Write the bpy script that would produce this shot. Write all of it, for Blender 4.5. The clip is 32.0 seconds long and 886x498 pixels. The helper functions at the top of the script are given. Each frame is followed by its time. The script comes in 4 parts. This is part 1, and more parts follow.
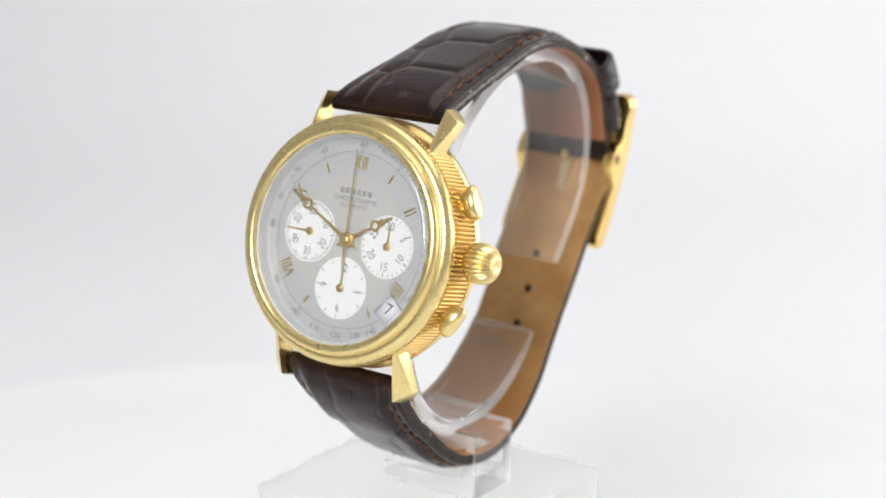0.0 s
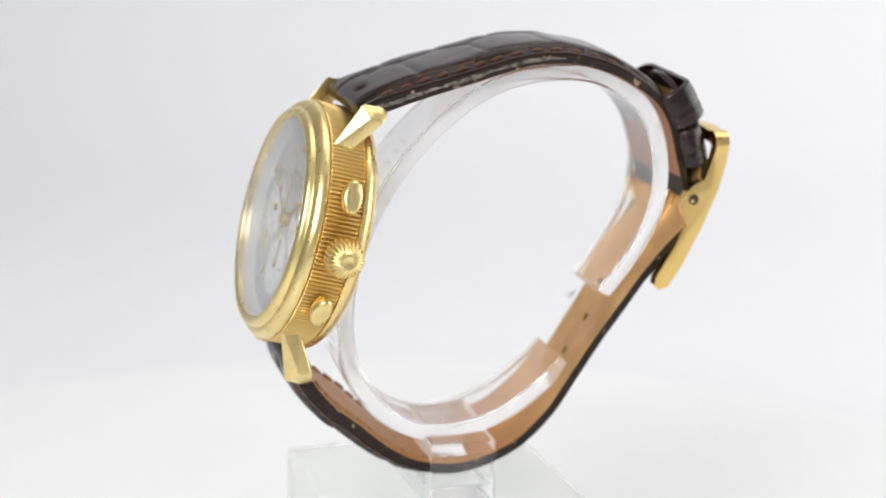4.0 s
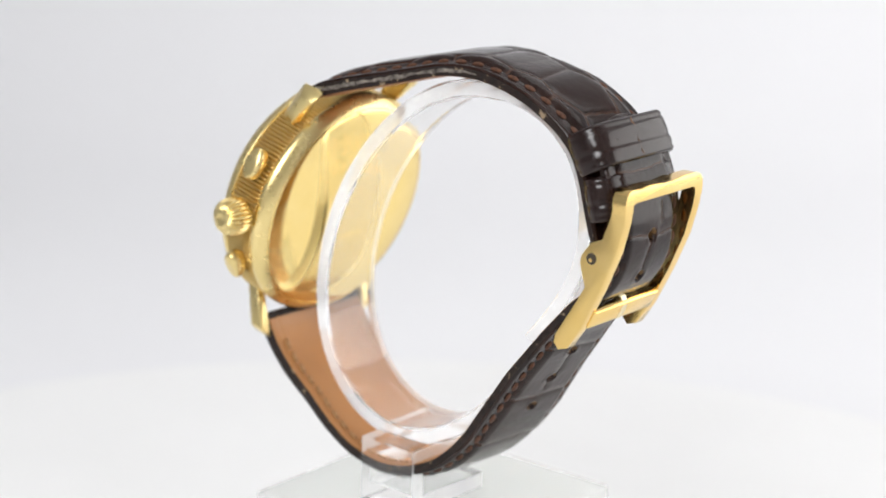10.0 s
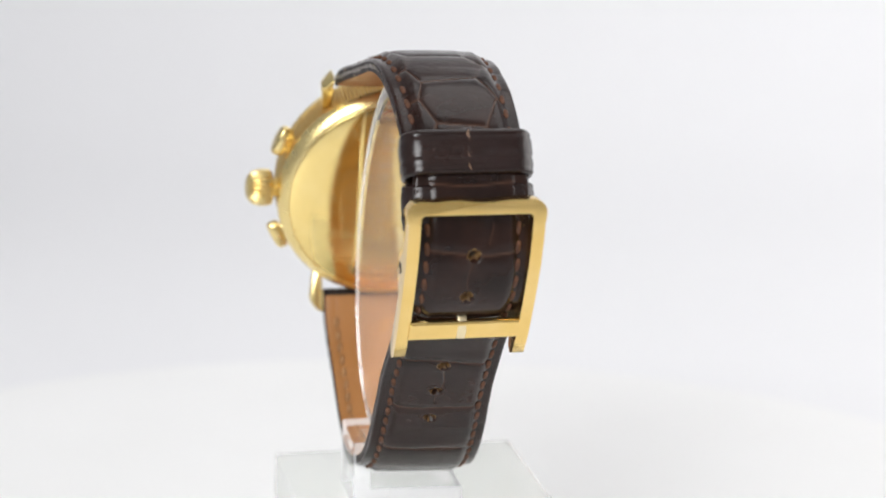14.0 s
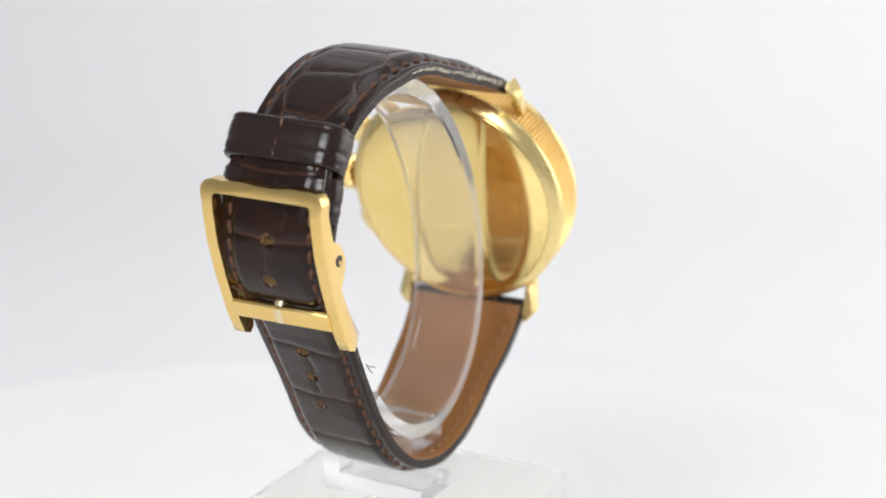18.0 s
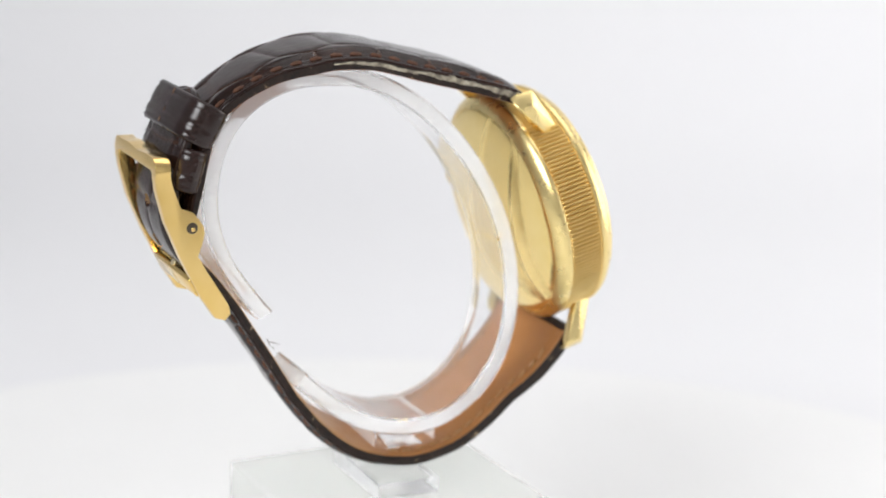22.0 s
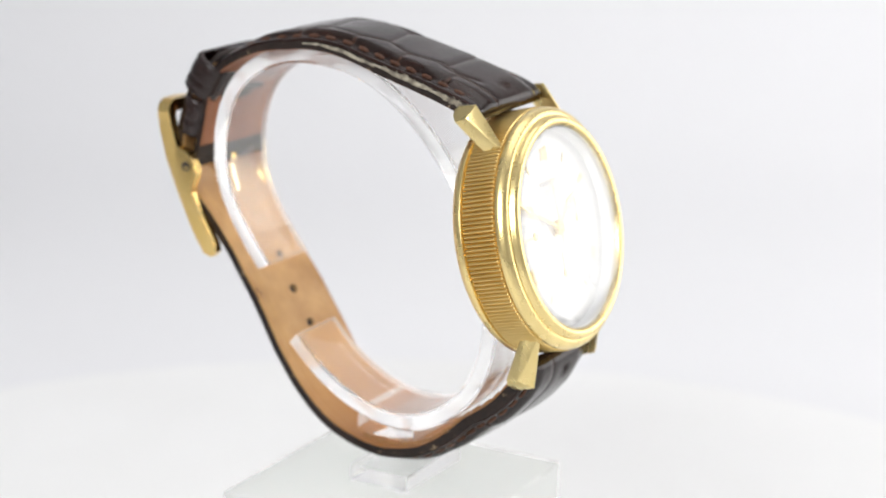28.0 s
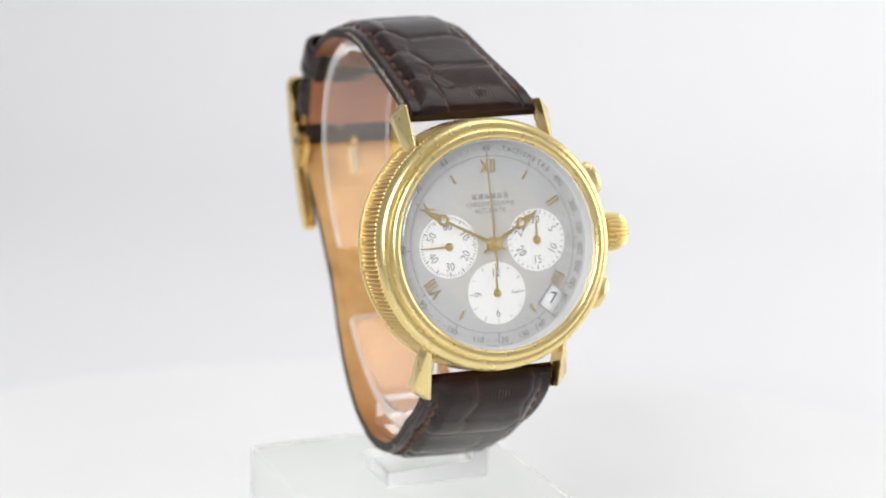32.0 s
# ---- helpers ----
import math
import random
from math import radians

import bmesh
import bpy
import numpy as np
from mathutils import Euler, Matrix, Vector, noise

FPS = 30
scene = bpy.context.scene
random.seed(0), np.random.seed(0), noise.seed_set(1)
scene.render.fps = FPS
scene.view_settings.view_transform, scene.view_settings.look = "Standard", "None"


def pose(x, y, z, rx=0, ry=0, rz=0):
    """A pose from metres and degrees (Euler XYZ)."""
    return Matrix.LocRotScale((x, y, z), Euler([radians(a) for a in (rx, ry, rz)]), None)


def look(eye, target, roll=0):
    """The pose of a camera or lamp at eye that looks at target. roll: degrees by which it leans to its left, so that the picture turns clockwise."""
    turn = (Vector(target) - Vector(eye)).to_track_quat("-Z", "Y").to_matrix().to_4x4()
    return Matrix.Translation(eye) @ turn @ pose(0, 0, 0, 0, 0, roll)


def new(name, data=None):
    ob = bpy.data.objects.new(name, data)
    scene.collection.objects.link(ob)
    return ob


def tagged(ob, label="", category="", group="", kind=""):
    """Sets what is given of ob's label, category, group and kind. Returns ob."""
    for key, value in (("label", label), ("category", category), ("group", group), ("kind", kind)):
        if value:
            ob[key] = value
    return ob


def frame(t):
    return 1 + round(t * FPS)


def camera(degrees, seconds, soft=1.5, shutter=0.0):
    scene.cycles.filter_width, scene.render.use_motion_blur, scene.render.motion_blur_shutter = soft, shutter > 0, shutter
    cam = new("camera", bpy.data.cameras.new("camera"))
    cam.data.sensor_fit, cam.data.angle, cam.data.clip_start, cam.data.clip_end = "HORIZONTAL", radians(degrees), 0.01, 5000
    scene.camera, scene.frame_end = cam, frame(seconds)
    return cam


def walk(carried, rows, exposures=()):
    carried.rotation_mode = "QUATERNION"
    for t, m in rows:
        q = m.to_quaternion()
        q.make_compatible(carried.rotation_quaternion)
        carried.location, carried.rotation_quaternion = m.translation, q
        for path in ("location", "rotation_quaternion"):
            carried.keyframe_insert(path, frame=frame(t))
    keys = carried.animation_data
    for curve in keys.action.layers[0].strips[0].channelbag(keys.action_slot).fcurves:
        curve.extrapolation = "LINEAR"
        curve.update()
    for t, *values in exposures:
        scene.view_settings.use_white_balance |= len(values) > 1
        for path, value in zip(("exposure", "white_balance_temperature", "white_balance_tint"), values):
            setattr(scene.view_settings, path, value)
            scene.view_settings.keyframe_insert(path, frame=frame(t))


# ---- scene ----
# A wristwatch on a clear stand and a white block, turning on a round turntable in a photo tent.
# Lengths below are in millimetres and scaled by MM; z = 0 of the world is the top of the turntable.
MM = 0.001
LIFT = 88.75          # height of the watch's own origin above the turntable

cam = camera(24.63, 32.0, soft=1.8)
EYE = Vector((0.0, -0.310, 0.16426))
_p, _y = radians(15.44), radians(0.60)
AIM = EYE + Vector((math.sin(_y) * math.cos(_p), math.cos(_y) * math.cos(_p), -math.sin(_p)))
CAM_POSE = look(EYE, AIM, 1.69)
walk(cam, [(0, CAM_POSE), (32, CAM_POSE)])
cam.data.dof.use_dof = True
cam.data.dof.focus_distance = 0.293
cam.data.dof.aperture_fstop = 18.0


def turn_angle(t):
    """Degrees by which the turntable has turned at t seconds."""
    u = (t - 16) / 16
    return TURN0 + TURN1 * (t - 16) + TURN2 * u * u + TURN3 * u ** 3


TURN0, TURN1, TURN2, TURN3 = 172.804, -9.455, 1.194, -0.322

# ---- light ----
world = bpy.data.worlds.new("studio")
scene.world = world
world.use_nodes = True
world.node_tree.nodes["Background"].inputs[0].default_value = (1.0, 0.99, 0.965, 1)
world.node_tree.nodes["Background"].inputs[1].default_value = 0.7
scene.view_settings.exposure = -1.08


def softbox(name, eye, target, sx, sy, watts, colour):
    lamp = bpy.data.lights.new(name, "AREA")
    lamp.shape, lamp.size, lamp.size_y, lamp.energy, lamp.color = "RECTANGLE", sx, sy, watts, colour
    ob = new(name, lamp)
    ob.matrix_world = look(eye, target)
    return ob


softbox("softbox_key", (0.66, 0.14, 0.22), (0, 0.08, 0.13), 0.70, 0.46, 4.8, (1.0, 0.985, 0.96))
softbox("softbox_top", (0.26, 0.20, 0.82), (0.16, 0.22, 0), 0.6, 0.7, 4.0, (1.0, 0.99, 0.98))
# unseen lamp, added to brighten the dial and lining from the front left
fill = softbox("added_fill", (-0.27, -0.62, 0.48), (0.02, 0.05, 0.07), 0.40, 0.40, 2.25, (0.97, 0.985, 1.0))
fill.data.spread = radians(80)

# ---- materials ----


def material(name, base, rough=0.5, metal=0.0, **more):
    m = bpy.data.materials.new(name)
    m.use_nodes = True
    b = m.node_tree.nodes["Principled BSDF"]
    b.inputs["Base Color"].default_value = (*base, 1)
    b.inputs["Roughness"].default_value = rough
    b.inputs["Metallic"].default_value = metal
    for key, value in more.items():
        b.inputs[key.replace("_", " ")].default_value = value
    return m


def nodes_of(m):
    return m.node_tree.nodes, m.node_tree.links, m.node_tree.nodes["Principled BSDF"]


def add_noise(m, scale, lo, hi, detail=4.0):
    """A noise texture in metres^-1, returned as a value between lo and hi."""
    n, l, b = nodes_of(m)
    co = n.new("ShaderNodeTexCoord")
    tex = n.new("ShaderNodeTexNoise")
    tex.inputs["Scale"].default_value, tex.inputs["Detail"].default_value = scale, detail
    l.new(co.outputs["Object"], tex.inputs["Vector"])
    mr = n.new("ShaderNodeMapRange")
    mr.inputs["To Min"].default_value, mr.inputs["To Max"].default_value = lo, hi
    mr.inputs["From Min"].default_value, mr.inputs["From Max"].default_value = 0.3, 0.7
    l.new(tex.outputs["Fac"], mr.inputs["Value"])
    return mr.outputs["Result"]


def vary(m, scale, dark, light, rough=None, bump=0.0, bump_scale=None, detail=4.0):
    """Colour between dark and light by noise, roughness range and bump."""
    n, l, b = nodes_of(m)
    mix = n.new("ShaderNodeMix")
    mix.data_type = "RGBA"
    mix.inputs[6].default_value, mix.inputs[7].default_value = (*dark, 1), (*light, 1)
    l.new(add_noise(m, scale, 0, 1, detail), mix.inputs[0])
    l.new(mix.outputs[2], b.inputs["Base Color"])
    if rough:
        l.new(add_noise(m, scale * 2.3, rough[0], rough[1], detail), b.inputs["Roughness"])
    if bump:
        bp = n.new("ShaderNodeBump")
        bp.inputs["Strength"].default_value = bump
        bp.inputs["Distance"].default_value = 0.0001
        l.new(add_noise(m, bump_scale or scale * 4, 0, 1, detail), bp.inputs["Height"])
        l.new(bp.outputs["Normal"], b.inputs["Normal"])
    return mix


GOLD = material("polished_gold", (0.95, 0.76, 0.36), 0.10, 1.0)
vary(GOLD, 300, (0.90, 0.685, 0.265), (0.93, 0.725, 0.305), (0.07, 0.13))
GOLD_BRUSHED = material("brushed_gold", (0.90, 0.70, 0.28), 0.2, 1.0)
vary(GOLD_BRUSHED, 300, (0.855, 0.675, 0.295), (0.89, 0.71, 0.33), (0.27, 0.285))
GOLD_SATIN = material("satin_gold", (0.86, 0.58, 0.20), 0.26, 1.0)
vary(GOLD_SATIN, 300, (0.72, 0.505, 0.18), (0.77, 0.56, 0.225), (0.28, 0.36))
GOLD_BUCKLE = material("buckle_gold", (0.80, 0.53, 0.17), 0.28, 1.0)
vary(GOLD_BUCKLE, 200, (0.85, 0.59, 0.20), (0.89, 0.64, 0.25), (0.12, 0.22), 0.03, 2600)
GOLD_HAND = material("hand_gold", (0.78, 0.58, 0.23), 0.3, 1.0)
# tongue's gold, made paler than the buckle by the glare on it
TONGUE_GOLD = material("glare_pale_tongue_gold", (0.84, 0.71, 0.45), 0.3, 1.0)
# shade inside the pin and strap holes, put into the colour
HOLE_SHADE = material("hole_shade", (0.05, 0.035, 0.02), 0.6)

DIAL = material("silver_dial", (0.66, 0.66, 0.65), 0.38, 0.32)
vary(DIAL, 900, (0.59, 0.594, 0.592), (0.63, 0.634, 0.632), (0.36, 0.42))
DIAL_INNER = material("warm_silver_dial_centre", (0.66, 0.64, 0.585), 0.38, 0.25)
vary(DIAL_INNER, 900, (0.62, 0.605, 0.565), (0.66, 0.645, 0.605), (0.34, 0.42))
SUBDIAL = material("white_subdial", (0.90, 0.90, 0.88), 0.5, 0.0)
PRINT = material("dark_print", (0.10, 0.10, 0.11), 0.6)
PRINT_MARK = material("soft_grey_print", (0.40, 0.40, 0.40), 0.6)
PRINT_PALE = material("pale_grey_print", (0.18, 0.18, 0.19), 0.6)
PRINT_SOFT = material("grey_print", (0.24, 0.24, 0.26), 0.6)
FLANGE = material("pale_silver_flange", (0.72, 0.72, 0.72), 0.4, 0.15)
vary(FLANGE, 700, (0.70, 0.70, 0.70), (0.74, 0.74, 0.74), (0.36, 0.44))
DATE_DISC = material("white_date_disc", (0.84, 0.84, 0.86), 0.5)

LEATHER = material("brown_crocodile_leather", (0.035, 0.02, 0.015), 0.36)
_n, _l, _b = nodes_of(LEATHER)
_mix = vary(LEATHER, 160, (0.010, 0.0045, 0.0036), (0.026, 0.0114, 0.0082), (0.13, 0.26), 0.22, 1100)
_at = _n.new("ShaderNodeAttribute")
_at.attribute_name = "crease"
_worn = _n.new("ShaderNodeMix")
_worn.data_type = "RGBA"
_worn.inputs[7].default_value = (0.09, 0.042, 0.024, 1)
_l.new(_mix.outputs[2], _worn.inputs[6])
_l.new(_at.outputs["Fac"], _worn.inputs[0])
_l.new(_worn.outputs[2], _b.inputs["Base Color"])
_b.inputs["Coat Weight"].default_value, _b.inputs["Coat Roughness"].default_value = 0.12, 0.05
_b.inputs["Specular IOR Level"].default_value = 0.22
LEATHER_PLAIN = material("dark_brown_calf_leather", (0.028, 0.017, 0.014), 0.34)
vary(LEATHER_PLAIN, 200, (0.012, 0.0055, 0.0045), (0.022, 0.010, 0.008), (0.16, 0.28), 0.08, 900)
LEATHER_PLAIN.node_tree.nodes["Principled BSDF"].inputs["Specular IOR Level"].default_value = 0.45
EDGE = material("cut_leather_edge", (0.045, 0.028, 0.02), 0.5)
vary(EDGE, 900, (0.006, 0.0035, 0.003), (0.024, 0.013, 0.009), (0.42, 0.6), 0.5, 1800, 8)
EDGE.node_tree.nodes["Principled BSDF"].inputs["Specular IOR Level"].default_value = 0.3
_n, _l, _b = nodes_of(EDGE)
_was = _b.inputs["Base Color"].links[0].from_socket
_fleck = _n.new("ShaderNodeMix")
_fleck.data_type = "RGBA"
_fleck.inputs[7].default_value = (0.30, 0.22, 0.14, 1)
_sharp = _n.new("ShaderNodeMapRange")
_sharp.inputs["From Min"].default_value, _sharp.inputs["From Max"].default_value = 0.84, 0.96
_l.new(add_noise(EDGE, 600, 0, 1, 9), _sharp.inputs["Value"])
_l.new(_sharp.outputs["Result"], _fleck.inputs[0])
_l.new(_was, _fleck.inputs[6])
_l.new(_fleck.outputs[2], _b.inputs["Base Color"])
LINING = material("tan_leather_lining", (0.46, 0.21, 0.085), 0.62)
_mix = vary(LINING, 55, (0.265, 0.106, 0.028), (0.39, 0.172, 0.050), (0.34, 0.5), 0.25, 2400, 7)
_n, _l, _b = nodes_of(LINING)
# paler and drier towards the end with the holes
_co = _n.new("ShaderNodeTexCoord")
_ax = _n.new("ShaderNodeSeparateXYZ")
_l.new(_co.outputs["Object"], _ax.inputs[0])
_far = _n.new("ShaderNodeMapRange")
_far.inputs["From Min"].default_value, _far.inputs["From Max"].default_value = 0.008, 0.024
_l.new(_ax.outputs["Y"], _far.inputs["Value"])
_dry = _n.new("ShaderNodeMix")
_dry.data_type = "RGBA"
_rub = _n.new("ShaderNodeMix")
_rub.data_type = "RGBA"
_rub.inputs[6].default_value, _rub.inputs[7].default_value = (0.37, 0.188, 0.058, 1), (0.57, 0.328, 0.124, 1)
_l.new(add_noise(LINING, 170, 0, 1, 9), _rub.inputs[0])
_l.new(_rub.outputs[2], _dry.inputs[7])
_l.new(_far.outputs["Result"], _dry.inputs[0])
_l.new(_mix.outputs[2], _dry.inputs[6])
_l.new(_dry.outputs[2], _b.inputs["Base Color"])
LINING_RED = material("reddish_leather_lining", (0.28, 0.11, 0.05), 0.6)
vary(LINING_RED, 60, (0.21, 0.070, 0.028), (0.38, 0.155, 0.062), (0.36, 0.55), 0.25, 2400, 7)
THREAD = material("rust_brown_thread", (0.14, 0.055, 0.025), 0.75)
vary(THREAD, 1800, (0.045, 0.017, 0.008), (0.13, 0.050, 0.022), (0.6, 0.85), 0.4, 6000)

GLASS = material("sapphire_crystal", (1, 1, 1), 0.0)
_n, _l, _b = nodes_of(GLASS)
_clear = _n.new("ShaderNodeBsdfTransparent")
_shine = _n.new("ShaderNodeBsdfGlossy")
_shine.inputs["Roughness"].default_value = 0.015
_face = _n.new("ShaderNodeLayerWeight")
_face.inputs["Blend"].default_value = 0.5
_pow = _n.new("ShaderNodeMath")
_pow.operation = "POWER"
_pow.inputs[1].default_value = 4.0
_gloss = _n.new("ShaderNodeMapRange")
_gloss.inputs["To Min"].default_value, _gloss.inputs["To Max"].default_value = 0.095, 0.8
_both = _n.new("ShaderNodeMixShader")
_l.new(_face.outputs["Facing"], _pow.inputs[0])
_l.new(_pow.outputs[0], _gloss.inputs["Value"])
_l.new(_gloss.outputs["Result"], _both.inputs[0])
_l.new(_clear.outputs[0], _both.inputs[1])
_l.new(_shine.outputs[0], _both.inputs[2])
_l.new(_both.outputs[0], _n["Material Output"].inputs["Surface"])
ACRYLIC = material("clear_acrylic", (0.974, 0.973, 0.968), 0.04, 0.0, IOR=1.36, Transmission_Weight=0.945)
FROST = material("sawn_acrylic_edge", (0.99, 0.99, 0.99), 0.22)
vary(FROST, 300, (0.975, 0.975, 0.975), (0.995, 0.995, 0.995), (0.2, 0.3))
_n, _l, _b = nodes_of(FROST)
_clear = _n.new("ShaderNodeBsdfTransparent")
_both = _n.new("ShaderNodeMixShader")
_both.inputs[0].default_value = 0.38
_l.new(_clear.outputs[0], _both.inputs[1])
_l.new(_b.outputs[0], _both.inputs[2])
_l.new(_both.outputs[0], _n["Material Output"].inputs["Surface"])
SAWN_END = material("sawn_bracket_end", (0.97, 0.97, 0.97), 0.3)
vary(SAWN_END, 300, (0.955, 0.955, 0.955), (0.98, 0.98, 0.98), (0.25, 0.4))
_n, _l, _b = nodes_of(SAWN_END)
_clear = _n.new("ShaderNodeBsdfTransparent")
_both = _n.new("ShaderNodeMixShader")
_both.inputs[0].default_value = 0.62
_l.new(_clear.outputs[0], _both.inputs[1])
_l.new(_b.outputs[0], _both.inputs[2])
_l.new(_both.outputs[0], _n["Material Output"].inputs["Surface"])
ACRYLIC_FOOT = material("clear_acrylic_foot", (0.99, 0.99, 0.99), 0.015, 0.0, IOR=1.24, Transmission_Weight=0.94)
BLOCK = material("white_plinth_plastic", (0.94, 0.95, 0.92), 0.5, 0.0, IOR=1.3)
vary(BLOCK, 40, (0.87, 0.89, 0.855), (0.895, 0.912, 0.88), (0.45, 0.55))
_b = BLOCK.node_tree.nodes["Principled BSDF"]
_b.inputs["Subsurface Weight"].default_value, _b.inputs["Subsurface Scale"].default_value = 1.0, 0.02
_b.inputs["Subsurface Radius"].default_value = (1.0, 1.0, 1.0)
_b.inputs["Specular IOR Level"].default_value = 0.12
_n, _l, _b = nodes_of(BLOCK)
_clear = _n.new("ShaderNodeBsdfTransparent")
_clear.inputs["Color"].default_value = (0.975, 0.98, 0.97, 1)
_both = _n.new("ShaderNodeMixShader")
_both.inputs[0].default_value = 0.24
_l.new(_clear.outputs[0], _both.inputs[1])
_l.new(_b.outputs[0], _both.inputs[2])
_l.new(_both.outputs[0], _n["Material Output"].inputs["Surface"])
DISC = material("white_turntable_plastic", (0.86, 0.86, 0.86), 0.42)
vary(DISC, 18, (0.885, 0.883, 0.875), (0.915, 0.913, 0.905), (0.36, 0.5))
PAPER = material("white_tent_fabric", (0.88, 0.88, 0.89), 0.9)
vary(PAPER, 3, (0.865, 0.865, 0.88), (0.885, 0.885, 0.90), (0.85, 0.95), 0.1, 900)

# weaker light on the left, put into the wall's colour as grey
DIMMED_CLOTH = material("dimmed_tent_fabric", (0.55, 0.57, 0.60), 0.9)
vary(DIMMED_CLOTH, 3, (0.54, 0.56, 0.59), (0.56, 0.58, 0.61), (0.85, 0.95), 0.1, 900)

# ---- mesh helpers ----
BASE = {}             # the body height in mm at which each thing's own origin lies


def thing(name, base_z, label, category):
    ob = new(name)
    ob.empty_display_size = 0.01
    ob.location = (0, 0, (base_z + LIFT) * MM)
    BASE[ob] = base_z
    return tagged(ob, label, category)


def base_of(ob):
    while ob.parent:
        ob = ob.parent
    return BASE[ob]


def finish(me, parent, name, mats, label, smooth=True):
    for m in mats if isinstance(mats, (list, tuple)) else [mats]:
        me.materials.append(m)
    if smooth:
        me.polygons.foreach_set("use_smooth", [True] * len(me.polygons))
    ob = new(name, me)
    ob.parent = parent
    if label:
        tagged(ob, label)
    return ob


def part(name, bm, mats, parent, label="", m=None, smooth=True, sharp=35):
    """Links a bmesh in millimetres as one mesh object under a thing or a part. m: from its own space to the body's."""
    shift = Matrix.Diagonal((MM, MM, MM, 1)) @ Matrix.Translation((0, 0, -base_of(parent)))
    bm.transform(shift @ m if m else shift)
    bmesh.ops.recalc_face_normals(bm, faces=bm.faces)
    if smooth:
        for e in bm.edges:
            if len(e.link_faces) == 2 and e.calc_face_angle(0) > radians(sharp):
                e.smooth = False
    me = bpy.data.meshes.new(name)
    bm.to_mesh(me)
    bm.free()
    return finish(me, parent, name, mats, label, smooth)


def lathe(profile, seg=96, wave=0.0, teeth=0, wave_rows=()):
    """A turned body round z from (radius, z) pairs; a radius of 0 closes it. Rows in wave_rows carry flutes."""
    bm = bmesh.new()
    rows = []
    for k, (r, z) in enumerate(profile):
        if r <= 1e-6:
            rows.append([bm.verts.new((0, 0, z))])
            continue
        row = []
        for i in range(seg):
            a = 2 * math.pi * i / seg
            rr = r + (wave * (2 * abs(math.sin(a * teeth / 2)) ** 0.8 - 1) if k in wave_rows else 0)
            row.append(bm.verts.new((rr * math.cos(a), rr * math.sin(a), z)))
        rows.append(row)
    for a, b in zip(rows, rows[1:]):
        for i in range(seg):
            j = (i + 1) % seg
            if len(a) == 1 and len(b) > 1:
                bm.faces.new((a[0], b[i], b[j]))
            elif len(b) == 1 and len(a) > 1:
                bm.faces.new((a[i], a[j], b[0]))
            elif len(a) > 1:
                bm.faces.new((a[i], a[j], b[j], b[i]))
    return bm


def prism(outline, z0, z1, bevel=0.0, seg=2):
    """A flat outline in x and y, from z0 to z1, with rounded edges."""
    bm = bmesh.new()
    low = [bm.verts.new((x, y, z0)) for x, y in outline]
    high = [bm.verts.new((x, y, z1)) for x, y in outline]
    bm.faces.new(low[::-1])
    bm.faces.new(high)
    n = len(outline)
    for i in range(n):
        bm.faces.new((low[i], low[(i + 1) % n], high[(i + 1) % n], high[i]))
    if bevel:
        bmesh.ops.bevel(bm, geom=bm.edges[:], offset=bevel, segments=seg, profile=0.5, affect="EDGES", clamp_overlap=True)
    return bm


def box(x0, x1, y0, y1, z0, z1, bevel=0.0, seg=2):
    return prism([(x0, y0), (x1, y0), (x1, y1), (x0, y1)], z0, z1, bevel, seg)


def rod(p, q, r, seg=16, cap=0.0):
    """A round bar from p to q with slightly rounded ends."""
    p, q = Vector(p), Vector(q)
    length = (q - p).length
    c = cap or r * 0.25
    bm = lathe([(0, 0), (r - c, 0), (r, c), (r, length - c), (r - c, length), (0, length)], seg)
    bm.transform(Matrix.Translation(p) @ (q - p).to_track_quat("Z", "Y").to_matrix().to_4x4())
    return bm


def absorb(bm, other, m=None):
    """Adds other to bm."""
    if m:
        other.transform(m)
    me = bpy.data.meshes.new("joined")
    other.to_mesh(me)
    other.free()
    bm.from_mesh(me)
    bpy.data.meshes.remove(me)
    return bm


def loft(rings, closed_ends=True):
    """A skin over rings of equally many points."""
    bm = bmesh.new()
    rows = [[bm.verts.new(p) for p in ring] for ring in rings]
    n = len(rows[0])
    for a, b in zip(rows, rows[1:]):
        for i in range(n):
            bm.faces.new((a[i], a[(i + 1) % n], b[(i + 1) % n], b[i]))
    if closed_ends:
        bm.faces.new(rows[0][::-1])
        bm.faces.new(rows[-1])
    return bm


def glyphs(body, size):
    """Letters of the built-in font as a mesh in millimetres, centred."""
    cu = bpy.data.curves.new("letters", "FONT")
    cu.body, cu.size, cu.align_x, cu.align_y, cu.resolution_u = body, 1.0, "CENTER", "CENTER", 3
    ob = bpy.data.objects.new("letters", cu)
    scene.collection.objects.link(ob)
    me = bpy.data.meshes.new_from_object(ob.evaluated_get(bpy.context.evaluated_depsgraph_get()))
    bpy.data.objects.remove(ob)
    bpy.data.curves.remove(cu)
    bm = bmesh.new()
    bm.from_mesh(me)
    bpy.data.meshes.remove(me)
    bm.transform(Matrix.Diagonal((size, size, size, 1)))
    return bm


# ---- setting: photo tent, table, turntable ----


def slab(name, x0, x1, y0, y1, z0, z1, mat, label):
    """A plain board in metres."""
    bm = box(x0, x1, y0, y1, z0, z1, 0.0)
    me = bpy.data.meshes.new(name)
    bm.to_mesh(me)
    bm.free()
    me.materials.append(mat)
    return tagged(new(name, me), label, "photo tent", kind="structure")


